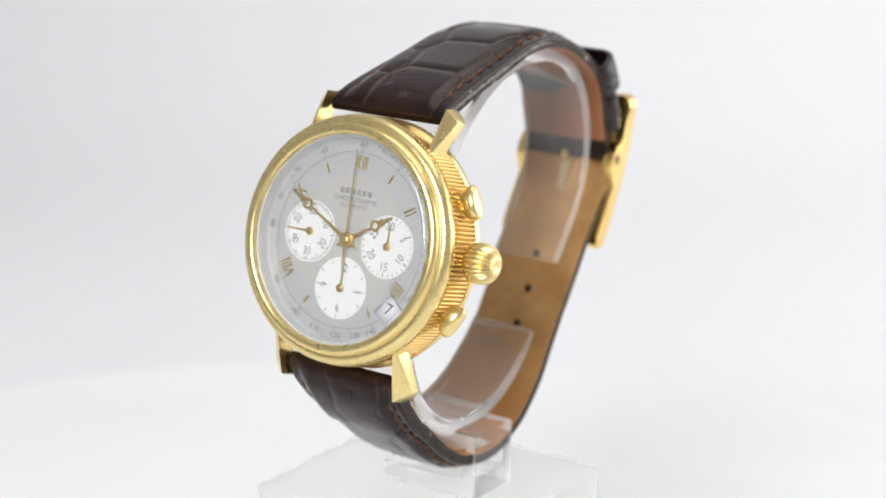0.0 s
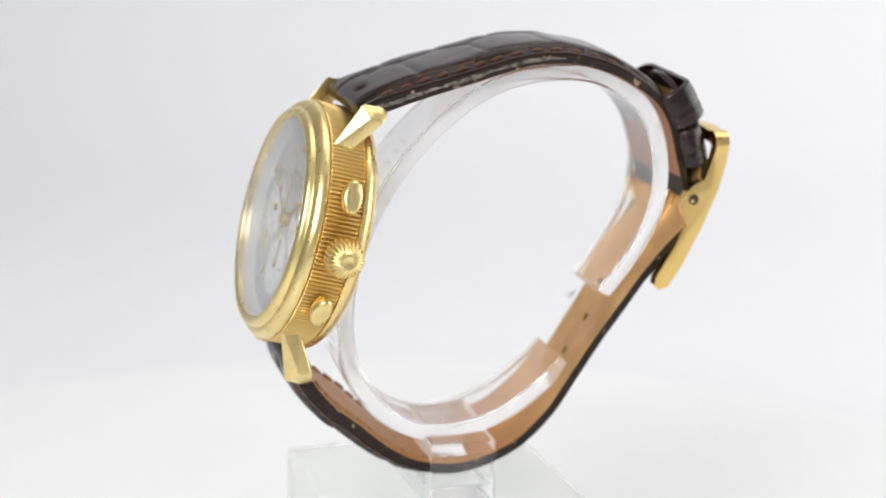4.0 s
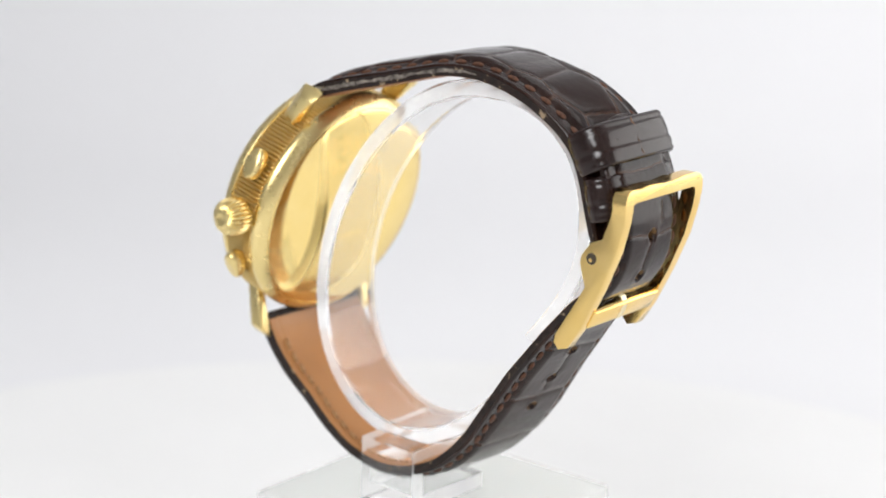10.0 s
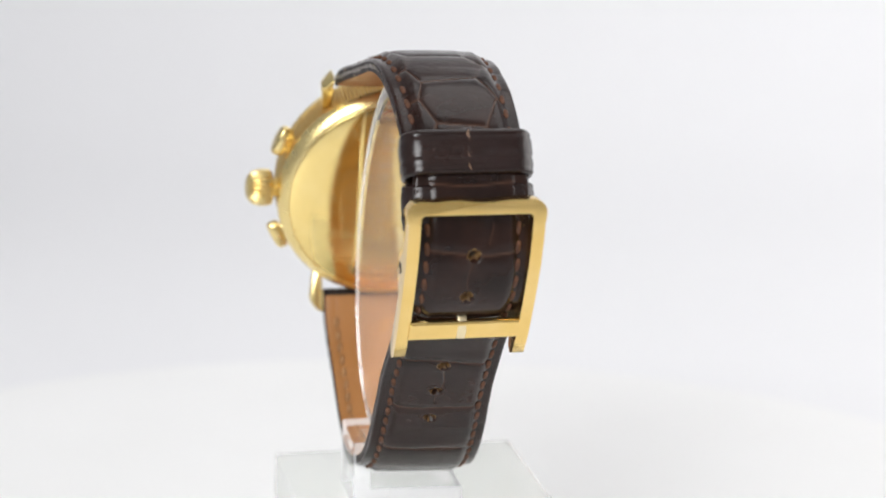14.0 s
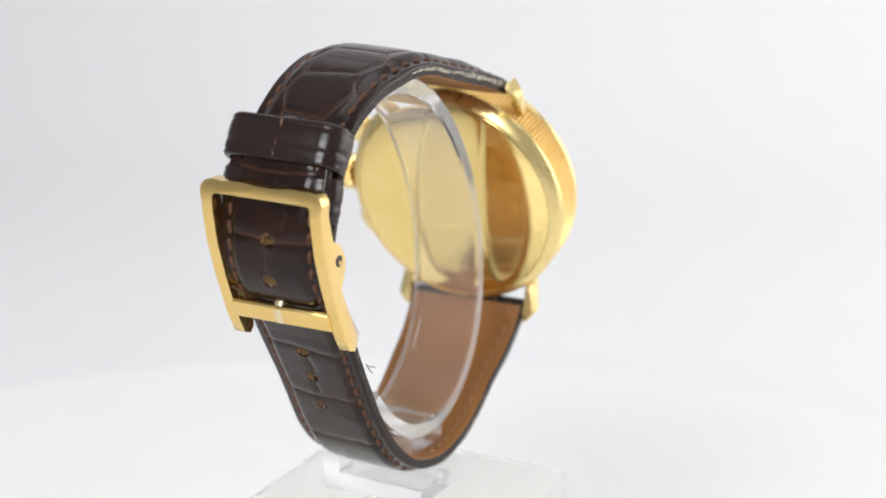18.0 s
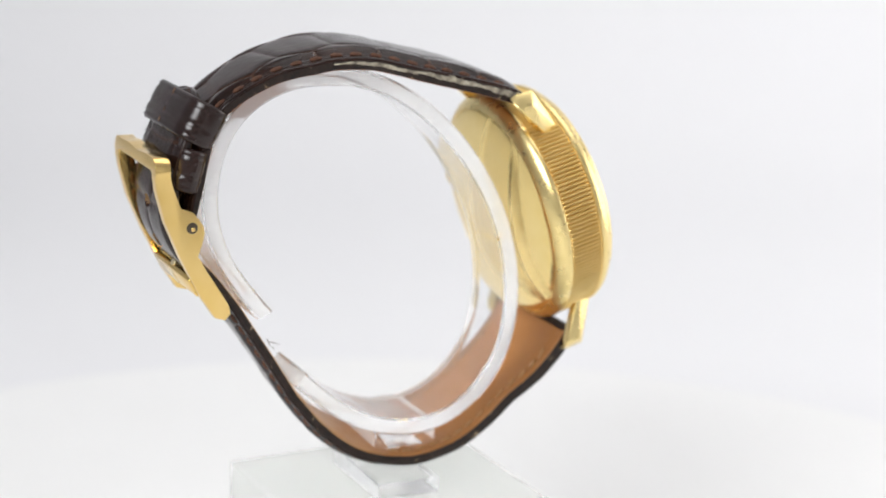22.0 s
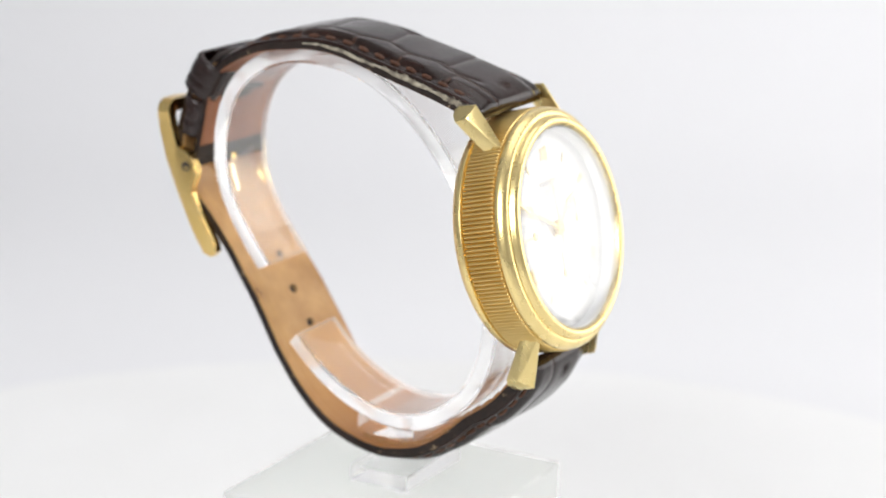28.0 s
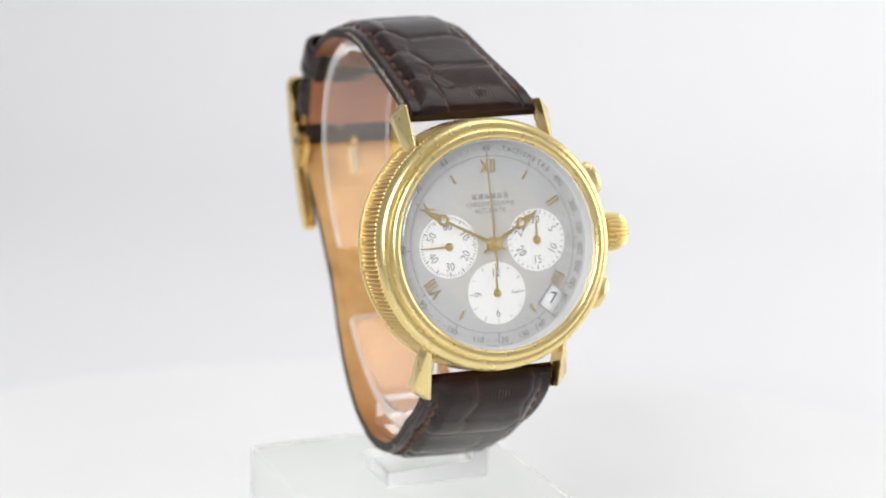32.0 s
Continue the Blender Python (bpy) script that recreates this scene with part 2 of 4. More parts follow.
def backdrop():
    """The tent's table sheet, which curves up into its back wall."""
    prof = [(-0.72, -0.025), (0.45, -0.025)]
    prof += [(0.45 + 0.25 * math.sin(a), 0.225 - 0.25 * math.cos(a)) for a in [math.pi / 2 * k / 12 for k in range(1, 13)]]
    prof += [(0.70, 0.95)]
    bm = bmesh.new()
    back = [(y + 0.006, z - 0.006) for y, z in prof]
    for ring in (prof, back):
        rows = [(bm.verts.new((-0.78, y, z)), bm.verts.new((0.78, y, z))) for y, z in ring]
        for a, b in zip(rows, rows[1:]):
            bm.faces.new((a[0], a[1], b[1], b[0]))
    bmesh.ops.recalc_face_normals(bm, faces=bm.faces)
    me = bpy.data.meshes.new("backdrop")
    bm.to_mesh(me)
    bm.free()
    me.materials.append(PAPER)
    me.polygons.foreach_set("use_smooth", [True] * len(me.polygons))
    tagged(new("backdrop", me), "seamless white paper sweep behind and under the turntable", "backdrop", kind="structure")


backdrop()
# out of view; greyed so that less light bounces onto the left
slab("wall_left", -0.785, -0.775, -0.72, 0.72, -0.03, 0.96, DIMMED_CLOTH, "unseen side wall of the photo tent, greyed to darken the left")
slab("wall_right", 0.775, 0.785, -0.72, 0.72, -0.03, 0.96, PAPER, "white fabric side wall of the photo tent")
slab("ceiling", -0.79, 0.79, -0.73, 0.73, 0.95, 0.96, PAPER, "white fabric roof of the photo tent")
slab("wall_front_left", -0.775, -0.34, -0.725, -0.715, -0.03, 0.95, PAPER, "white front flap of the photo tent")
slab("wall_front_right", 0.34, 0.775, -0.725, -0.715, -0.03, 0.95, PAPER, "white front flap of the photo tent")

turntable = thing("turntable", -LIFT - 20, "round white plastic turntable on the paper sweep", "turntable")
part("top_plate", lathe([(0, -LIFT - 6), (178, -LIFT - 6), (180, -LIFT - 4), (180, -LIFT - 1.5), (178.5, -LIFT), (0, -LIFT)], 160), DISC, turntable)
part("base", lathe([(0, -LIFT - 25), (150, -LIFT - 25), (152, -LIFT - 22), (152, -LIFT - 6.2), (0, -LIFT - 6.2)], 96), DISC, turntable)

plinth = thing("plinth", -LIFT, "square white frosted plastic block standing on the turntable", "display block")
part("block", box(-20.45, 20.45, -20.35, 20.35, -LIFT, -49.7, 0.5, 3), BLOCK, plinth, m=Matrix.Translation((0.2, 4.0, 0)) @ Matrix.Rotation(radians(1.6), 4, "Z"))

# ---- clear stand ----
stand = thing("watch_stand", -49.68, "clear acrylic C-shaped watch stand on a bracket foot", "display stand")
RING_MID, RING_LONG, RING_SHORT = (10.1, -10.0), 32.7, 22.6
E1, E2 = (0.526, 0.851), (0.851, -0.526)


RING_TURN = (107, 128, 141, 165, 181, 200, 213, 240, 265, 314, 336, 361, 384, 405, 417, 430, 443, 470)
RING_SWELL = (0.972, 0.986, 0.988, 0.984, 0.974, 0.982, 0.994, 1.01, 1.02, 1.02, 1.0, 1.035, 1.085, 1.095, 1.08, 0.985, 0.90, 0.80)


def ring_point(a, inset):
    """A point of the ring's outer line, an oval that was bent by hand, or of a line further in."""
    deg = (math.degrees(a) - 107) % 360 + 107
    g = float(np.mean(np.interp([deg + d for d in (-7, -3.5, 0, 3.5, 7)], RING_TURN, RING_SWELL)))
    c, s = (RING_LONG * g - inset) * math.cos(a), (RING_SHORT * g - inset) * math.sin(a)
    return RING_MID[0] + c * E1[0] + s * E2[0], RING_MID[1] + c * E1[1] + s * E2[1]


def acrylic_ring(x0, x1, thick, grow=0.0):
    rings = []
    steps = 110
    a0, a1 = radians(107.5), radians(443)
    r = 0.35
    for k in range(steps + 1):
        a = a0 + (a1 - a0) * k / steps
        sect = [(x0 + r, 0), (x1 - r, 0), (x1, r), (x1, thick - r), (x1 - r, thick), (x0 + r, thick), (x0, thick - r), (x0, r)]
        rings.append([(x, *ring_point(a, inset + grow)) for x, inset in sect])
    return loft(rings)


ring = acrylic_ring(-3.7, 7.9, 2.7)
ring.normal_update()
for f in ring.faces:
    f.material_index = int(abs(f.normal.x) > 0.9 or len(f.verts) > 4)
part("ring", ring, [ACRYLIC, FROST], stand, "clear acrylic ring with an open gap", sharp=30)


def cut(bm, tool, how="DIFFERENCE"):
    """bm with the volume of tool taken out of it, or joined to it."""
    obs = []
    for b in (bm, tool):
        bmesh.ops.recalc_face_normals(b, faces=b.faces)
        me = bpy.data.meshes.new("cutting")
        b.to_mesh(me)
        b.free()
        obs.append(new("cutting", me))
    mod = obs[0].modifiers.new("cut", "BOOLEAN")
    mod.operation, mod.object, mod.solver = how, obs[1], "EXACT"
    made = bpy.data.meshes.new_from_object(obs[0].evaluated_get(bpy.context.evaluated_depsgraph_get()))
    out = bmesh.new()
    out.from_mesh(made)
    for ob in obs:
        me = ob.data
        bpy.data.objects.remove(ob)
        bpy.data.meshes.remove(me)
    bpy.data.meshes.remove(made)
    return out


ENGRAVED = material("frosted_engraving", (0.93, 0.93, 0.94), 0.6)
_n, _l, _b = nodes_of(ENGRAVED)
_clear = _n.new("ShaderNodeBsdfTransparent")
_both = _n.new("ShaderNodeMixShader")
_both.inputs[0].default_value = 0.12
_l.new(_clear.outputs[0], _both.inputs[1])
_l.new(_b.outputs[0], _both.inputs[2])
_l.new(_both.outputs[0], _n["Material Output"].inputs["Surface"])
# the stand's engraving cannot be read: plain frosted bars round the outside of the ring
for k in range(6):
    bm = bmesh.new()
    a0 = -94.5 + 3.5 * k
    pts = [(radians(a0), 3.7), (radians(a0 + (1.1, 1.7, 0.7)[k % 3]), 3.7), (radians(a0 + (1.1, 1.7, 0.7)[k % 3]), 5.6), (radians(a0), 5.6)]
    outer = [bm.verts.new((x, *ring_point(a, -0.04))) for a, x in pts]
    inner = [bm.verts.new((x, *ring_point(a, 0.05))) for a, x in pts]
    bm.faces.new(outer)
    for i in range(4):
        bm.faces.new((outer[i], inner[i], inner[(i + 1) % 4], outer[(i + 1) % 4]))
    part("engraved_mark", bm, ENGRAVED, stand, "frosted engraved bar")

FOOT = [(-5.6, -49.65), (12.2, -49.65), (12.2, -38.7), (-3.7, -38.7), (-3.7, -41.75), (9.6, -41.75), (9.6, -46.9), (-5.6, -46.9)]
to_side = Matrix(((1, 0, 0, 0), (0, 0, -1, 0), (0, 1, 0, 0), (0, 0, 0, 1)))
foot = prism(FOOT, -9.3, 1.3, 0.2, 1)
foot.transform(to_side)
bracket = cut(foot, acrylic_ring(-3.76, 7.96, 2.76, -0.06))
bracket.normal_update()
for f in bracket.faces:
    f.material_index = int(abs(f.normal.y) > 0.9)
part("bracket", bracket, [ACRYLIC_FOOT, SAWN_END], stand, "clear acrylic bracket foot", sharp=30)
for o in stand.children:
    o.visible_shadow = False

# ---- watch ----
watch = thing("wristwatch", -44.3, "gold chronograph wristwatch with dark brown crocodile strap on a stand", "watch")
DIAL_MID = Vector((2.04, -23.065, -3.514))
HEAD = Matrix(((1, 0, 0, DIAL_MID.x), (0, 0.2540, -0.9672, DIAL_MID.y), (0, 0.9672, 0.2540, DIAL_MID.z), (0, 0, 0, 1)))

part("case", lathe([(17.6, -0.7), (18.4, -0.75), (18.62, -0.9), (18.64, -1.05), (18.64, -5.9), (18.62, -6.05), (18.4, -6.2), (17.6, -6.25)], 1408, 0.21, 176, (2, 3, 4, 5)),
            GOLD_SATIN, watch, "gold case band with a fluted coin edge", HEAD, sharp=70)
part("bezel", lathe([(15.62, 0.3), (15.64, 1.85), (15.74, 2.08), (15.98, 2.24), (16.35, 2.3), (16.7, 2.22), (16.98, 2.0), (17.14, 1.68), (17.18, 1.3), (17.26, 1.16), (17.5, 1.16), (17.85, 1.1), (18.2, 0.88), (18.46, 0.52),
                     (18.63, 0.1), (18.7, -0.32), (18.62, -0.58), (18.42, -0.72), (17.6, -0.75)], 240), GOLD_BRUSHED, watch, "polished stepped gold bezel", HEAD)
part("back_bezel", lathe([(17.6, -6.2), (18.55, -6.2), (18.9, -6.35), (19.0, -6.7), (18.9, -7.1), (18.5, -7.65), (17.95, -8.15), (17.55, -8.45), (17.3, -8.55), (17.2, -8.4)], 180), GOLD_BRUSHED, watch, "polished gold rear rim", HEAD)
back = [(17.2, -7.6), (17.2, -8.5)] + [(17.2 * q, -8.5 - 1.3 * (1 - q ** 3) ** 0.75) for q in [1 - (k / 26) ** 2 for k in range(1, 26)]] + [(0, -9.8)]
part("caseback", lathe(back, 180), GOLD, watch, "plain domed polished gold caseback", HEAD)
dome = [(r, 2.86 - 0.50 * (r / 15.4) ** 2) for r in (0, 2, 4, 6, 8, 10, 11.5, 13, 14, 14.6, 15.0)] + [(15.3, 2.32), (15.46, 2.24), (15.56, 2.14), (15.6, 2.02)]
crystal = part("crystal", lathe(dome + [(15.58, 1.7), (15.3, 1.3)] + [(r * 0.975, z - 1.0) for r, z in dome[-5::-1]], 128),
               GLASS, watch, "domed clear watch crystal", HEAD, sharp=45)
crystal.visible_shadow = False
part("flange", lathe([(15.66, 1.28), (15.5, 1.22), (15.38, 0.4), (15.24, -0.45), (15.2, -0.62), (15.7, -0.7)], 128), FLANGE, watch, "sloping silver flange", HEAD)
HEAD_BEZEL = HEAD
HEAD = HEAD @ Matrix.Translation((0, 0, -0.62))

# crown
crown_m = HEAD_BEZEL @ Matrix.Translation((18.6, 0.35, -4.2)) @ Matrix.Rotation(radians(90), 4, "Y")
part("crown", lathe([(0, 0), (1.5, 0), (1.6, 0.9), (2.45, 1.0), (2.75, 1.5), (2.85, 2.4), (2.8, 3.3), (2.5, 4.2), (1.9, 4.9), (1.25, 5.25), (0.85, 5.3), (0.6, 5.15), (0, 5.05)], 240, 0.2, 24, (3, 4, 5, 6, 7, 8)),
     GOLD_BRUSHED, watch, "fluted gold winding crown", crown_m, sharp=70)


def pusher(angle):
    """An oval chronograph button with a bevelled face."""
    rings = []
    for h, a, b in ((0, 1.6, 0.9), (0.9, 1.6, 0.9), (0.95, 2.4, 1.35), (1.3, 2.55, 1.5), (2.1, 2.6, 1.52), (2.5, 2.5, 1.44), (2.72, 2.28, 1.28), (2.8, 1.9, 1.05), (2.86, 1.0, 0.55), (2.88, 0.25, 0.12)):
        ring = []
        for k in range(40):
            t = 2 * math.pi * k / 40
            ring.append((h + 0.12 * math.sin(t) * (h > 1.0), a * math.sin(t) * (1 - 0.10 * math.cos(t)), b * math.cos(t)))
        rings.append(ring)
    m = HEAD_BEZEL @ Matrix.Rotation(radians(angle), 4, "Z") @ Matrix.Translation((18.4, 0, -3.8))
    part("pusher", loft(rings), GOLD_BRUSHED, watch, "oval gold chronograph pusher", m, sharp=50)


pusher(25.5)
pusher(-25.5)


def lug(side, top):
    """A faceted horn: a point at the bezel's edge, a sloping top with a ridge outside, and a cut end."""
    dn, grow = (0.0, 0.0) if top > 0 else (0.35, 0.5)
    points = [(10.75, 14.3, -0.75), (11.1, 13.95, -0.8), (11.8, 13.8, -3.4), (10.7, 14.6, -4.4), (10.85, 21.55, -4.0), (12.65, 19.9, -5.2), (12.6, 19.6, -7.4), (11.7, 20.6, -8.0), (10.75, 21.7, -6.9), (10.75, 21.3, -8.0)]
    bm = bmesh.new()
    for x, y, z in points:
        far = (y - 14) / 8
        bm.verts.new(((x - grow * far * (x < 11.5)) * side, (y + 1.9 * grow * far) * top, z + dn * far))
    bmesh.ops.convex_hull(bm, input=bm.verts[:])
    bmesh.ops.dissolve_limit(bm, angle_limit=radians(9), verts=bm.verts[:], edges=bm.edges[:])
    bmesh.ops.recalc_face_normals(bm, faces=bm.faces)
    bmesh.ops.bevel(bm, geom=bm.edges[:], offset=0.28, segments=3, profile=0.5, affect="EDGES", clamp_overlap=True)
    part("lug", bm, GOLD_BRUSHED, watch, "flared faceted gold lug", HEAD_BEZEL, sharp=40)


for side in (1, -1):
    for top in (1, -1):
        lug(side, top)
for y, z in ((20.6, -6.0), (-20.6, -5.9)):
    part("spring_bar", rod((-9.9, y, z), (9.9, y, z), 0.4), GOLD_BUCKLE, watch, "", HEAD_BEZEL)

# dial
dial = part("dial", lathe([(0, -0.6), (15.6, -0.6), (15.6, 0), (0, 0)], 128), DIAL, watch, "silver dial with a tachymeter scale", HEAD)
part("dial_centre", lathe([(0, 0.0), (9.7, 0.0), (9.7, 0.03), (0, 0.04)], 128), DIAL_INNER, dial, "warm silver centre of the dial", HEAD)
SUBS = {9: (-7.15, 0.15), 3: (7.05, 0.15), 6: (0.05, -7.25)}


def on_dial(name, bm, mat, x=0, y=0, z=0.05, turn=0, label="", parent=None):
    """Places a piece on the dial; turn: degrees clockwise."""
    return part(name, bm, mat, parent or dial, label, HEAD @ Matrix.Translation((x, y, z)) @ Matrix.Rotation(radians(-turn), 4, "Z"), smooth=True)


def clock(x, y, r, deg):
    """A point at r from (x, y) at a clockwise angle from 12."""
    return x + r * math.sin(radians(deg)), y + r * math.cos(radians(deg))


def ticks(spec):
    """Printed radial strokes: (angle, inner radius, outer radius, width)."""
    bm = bmesh.new()
    for deg, r0, r1, w in spec:
        a = radians(deg)
        d, s = Vector((math.sin(a), math.cos(a), 0)), Vector((math.cos(a), -math.sin(a), 0)) * w / 2
        bm.faces.new([bm.verts.new(v) for v in (d * r0 - s, d * r0 + s, d * r1 + s, d * r1 - s)])
    return bm


def circle_line(r, w, seg=160):
    return lathe([(r - w / 2, 0), (r + w / 2, 0)], seg)


def numeral(body, size, x, y, r, deg, mat, name="numeral", z=0.06, flip=True, squeeze=1.0):
    low = flip and 95 < deg % 360 < 265
    bm = glyphs(body, size)
    bm.transform(Matrix.Diagonal((squeeze, 1, 1, 1)))
    px, py = clock(x, y, r, deg)
    on_dial(name, bm, mat, px, py, z, deg + (180 if low else 0))


for hour, (sx, sy) in SUBS.items():
    on_dial("subdial", lathe([(0, 0.0), (4.62, 0.0), (4.66, 0.05), (4.6, 0.08), (4.4, 0.06), (0, 0.06)], 72), SUBDIAL, sx, sy, 0.0, 0, "white chronograph subdial")
    spec = []
    if hour == 9:
        spec = [(k * 6, 4.05 if k % 5 else 3.8, 4.45, 0.09 if k % 5 else 0.14) for k in range(60)]
        marks = [("60", 0), ("10", 60), ("20", 120), ("30", 180), ("40", 240), ("50", 300)]
    elif hour == 3:
        spec = [(k * 12, 4.1 if k % 5 else 3.85, 4.45, 0.10 if k % 5 else 0.15) for k in range(30)]
        marks = [("30", 0), ("5", 60), ("10", 120), ("15", 180), ("20", 240), ("25", 300)]
    else:
        spec = [(k * 15, 4.1 if k % 2 else 3.85, 4.4, 0.10) for k in range(24) if k % 2 == 0]
        marks = [("12", 0), ("3", 90), ("6", 180), ("9", 270)]
    on_dial("subdial_scale", ticks(spec), PRINT, sx, sy, 0.075)
    for body, deg in marks:
        numeral(body, 1.75, sx, sy, 3.0, deg, PRINT_SOFT, "subdial_numeral", 0.078, squeeze=0.86)

# minute track and tachymeter scale
on_dial("minute_track", circle_line(13.15, 0.07), PRINT_SOFT, z=0.03)
on_dial("minute_marks", ticks([(k * 6, 13.15, 13.75 if k % 5 == 0 else 13.4, 0.13 if k % 5 == 0 else 0.07) for k in range(60)]), PRINT_SOFT, z=0.035)
on_dial("fine_marks", ticks([(k * 1.5, 12.75, 13.15, 0.045) for k in range(168, 232)]), PRINT_SOFT, z=0.035)
on_dial("tachymeter_dots", ticks([(180 + k * 5.0 + 2.5, 14.15, 14.35, 0.16) for k in range(0, 36)]), PRINT_SOFT, z=0.03)
for body, deg in (("400", 52), ("300", 70), ("250", 84), ("220", 97), ("200", 108), ("180", 119), ("140", 152), ("130", 164), ("120", 178), ("110", 194), ("100", 212), ("90", 236), ("80", 271), ("75", 288), ("70", 308), ("65", 331), ("60", 0)):
    numeral(body, 1.25, 0, 0, 14.3, deg, PRINT_PALE, "scale_numeral", 0.04)
for k, ch in enumerate("TACHYMETRE"):
    numeral(ch, 1.12, 0, 0, 14.3, 11 + k * 3.5, PRINT_PALE, "scale_letter", 0.04)

# applied hour markers
for body, deg in (("XII", 0), ("II", 60), ("IIII", 120), ("VIII", 240), ("X", 300)):
    bm = glyphs(body, 2.9 if body != "II" else 3.1)
    bm.transform(Matrix.Diagonal((0.72, 1, 1, 1)))
    ext = bmesh.ops.extrude_face_region(bm, geom=bm.faces[:])
    bmesh.ops.translate(bm, verts=[v for v in ext["geom"] if isinstance(v, bmesh.types.BMVert)], vec=(0, 0, 0.16))
    px, py = clock(0, 0, 11.55, deg)
    on_dial("hour_numeral", bm, GOLD_HAND, px, py, 0.04, deg, "applied gold Roman numeral")
for deg in (30, 150, 210, 330):
    px, py = clock(0, 0, 11.5, deg)
    on_dial("hour_baton", prism([(-0.13, -0.75), (0.13, -0.75), (0.17, 0.75), (-0.17, 0.75)], 0, 0.18, 0.04, 1), GOLD_HAND, px, py, 0.03, deg, "applied gold baton marker")

# lettering below twelve: maker's mark as plain blocks, then the two readable lines
for k in range(6):
    mark = prism([(-0.37, -0.40), (0.37, -0.40), (0.37, 0.40), (-0.37, 0.40)], 0, 0.015)
    on_dial("maker_mark", mark, PRINT_MARK, (k - 2.5) * 1.02, 7.2, 0.05, 0, "maker's mark as plain grey blocks")
for body, y, w in (("CHRONOGRAPHE", 6.0, 0.86), ("AUTOMATIC", 5.0, 0.80)):
    bm = glyphs(body, 1.12)
    bm.transform(Matrix.Diagonal((w, 0.9, 1, 1)))
    on_dial("dial_lettering", bm, PRINT_SOFT, 0, y, 0.05)
# small print at the very bottom of the dial, not readable
on_dial("small_print", ticks([(180 + s * (2.2 + k * 1.1), 14.98, 15.12, 0.16) for s in (-1, 1) for k in range(6)]), PRINT_SOFT, z=0.04)

# date window
DATE_X, DATE_Y = 9.22, -9.05
on_dial("date_window", box(-1.45, 1.45, -1.7, 1.7, 0.02, 0.05), DATE_DISC, DATE_X, DATE_Y, 0.0, 40, "white date aperture")
dm = bmesh.new()
for x0, x1, y0, y1 in ((-1.62, 1.62, 1.74, 1.86), (-1.62, 1.62, -1.86, -1.74), (-1.62, -1.5, -1.74, 1.74), (1.5, 1.62, -1.74, 1.74)):
    absorb(dm, box(x0, x1, y0, y1, 0.0, 0.14))
on_dial("date_frame", dm, FLANGE, DATE_X, DATE_Y, 0.02, 40, "thin silver date frame")
lm = bmesh.new()
for x0, x1, y0, y1 in ((-1.72, 1.72, 1.88, 1.95), (-1.72, 1.72, -1.95, -1.88), (-1.72, -1.65, -1.88, 1.88), (1.65, 1.72, -1.88, 1.88), (1.0, 1.06, -1.7, 1.5)):
    absorb(lm, box(x0, x1, y0, y1, 0.0, 0.04))
on_dial("date_outline", lm, PRINT_PALE, DATE_X, DATE_Y, 0.02, 40)
date_text = glyphs("7", 2.6)
on_dial("date_numeral", date_text, PRINT, DATE_X - 0.1, DATE_Y + 0.2, 0.06, 15)

# hands


def hand_outline(points):
    """A flat hand from half widths along its length: (y, half width)."""
    left = [(-w, y) for y, w in points]
    right = [(w, y) for y, w in reversed(points)]
    return left + right


def annulus(y, r_out, r_in, h):
    bm = lathe([(r_in, 0), (r_out, 0), (r_out, h), (r_in, h), (r_in, 0)], 28)
    bm.transform(Matrix.Translation((0, y, 0)))
    return bm


def long_hand(name, length, ring_at, width, z, turn, label):
    bm = prism(hand_outline([(-2.0, 0.12), (0, width * 0.9), (ring_at - 0.75, width * 0.45)]), 0, 0.12, 0.03, 1)
    absorb(bm, annulus(ring_at, 0.85, 0.48, 0.14))
    absorb(bm, prism(hand_outline([(ring_at + 0.75, 0.42), (ring_at + 1.25, 0.5), (ring_at + 1.7, 0.26), (length, 0.06)]), 0, 0.12, 0.02, 1))
    on_dial(name, bm, GOLD_HAND, 0, 0, z, turn, label)


long_hand("hour_hand", 8.6, 5.4, 0.36, 0.42, 58, "gold hour hand with a pierced circle")
long_hand("minute_hand", 12.6, 9.0, 0.34, 0.60, -62.5, "gold minute hand with a pierced circle")
sweep = prism(hand_outline([(-3.6, 0.10), (-2.9, 0.14), (0, 0.14), (6, 0.11), (13.6, 0.05)]), 0, 0.1, 0.02, 1)
absorb(sweep, lathe([(0.7, 0), (1.0, 0), (1.0, 0.2), (0.7, 0.25), (0.7, 0)], 32))
on_dial("sweep_hand", sweep, GOLD_HAND, 0, 0, 0.76, -2.0, "thin gold stopped sweep seconds hand")
on_dial("hand_hub", lathe([(0, 0), (1.15, 0), (1.15, 0.7), (0.9, 0.75), (0.7, 0.8), (0.6, 1.0), (0.45, 1.08), (0, 1.1)], 40), GOLD_HAND, 0, 0, 0.1, 0, "gold centre hub")
for hour, turn, reach in ((9, -91, 4.3), (3, 2, 3.3), (6, 1, 4.0)):
    bm = prism(hand_outline([(-0.3, 0.14), (0.6, 0.17), (reach, 0.07)]), 0, 0.1, 0.02, 1)
    absorb(bm, lathe([(0, 0), (0.62, 0), (0.62, 0.16), (0.3, 0.25), (0, 0.27)], 32))
    on_dial("subdial_hand", bm, GOLD_HAND, *SUBS[hour], 0.16, turn, "small gold subdial hand")

# ---- strap ----


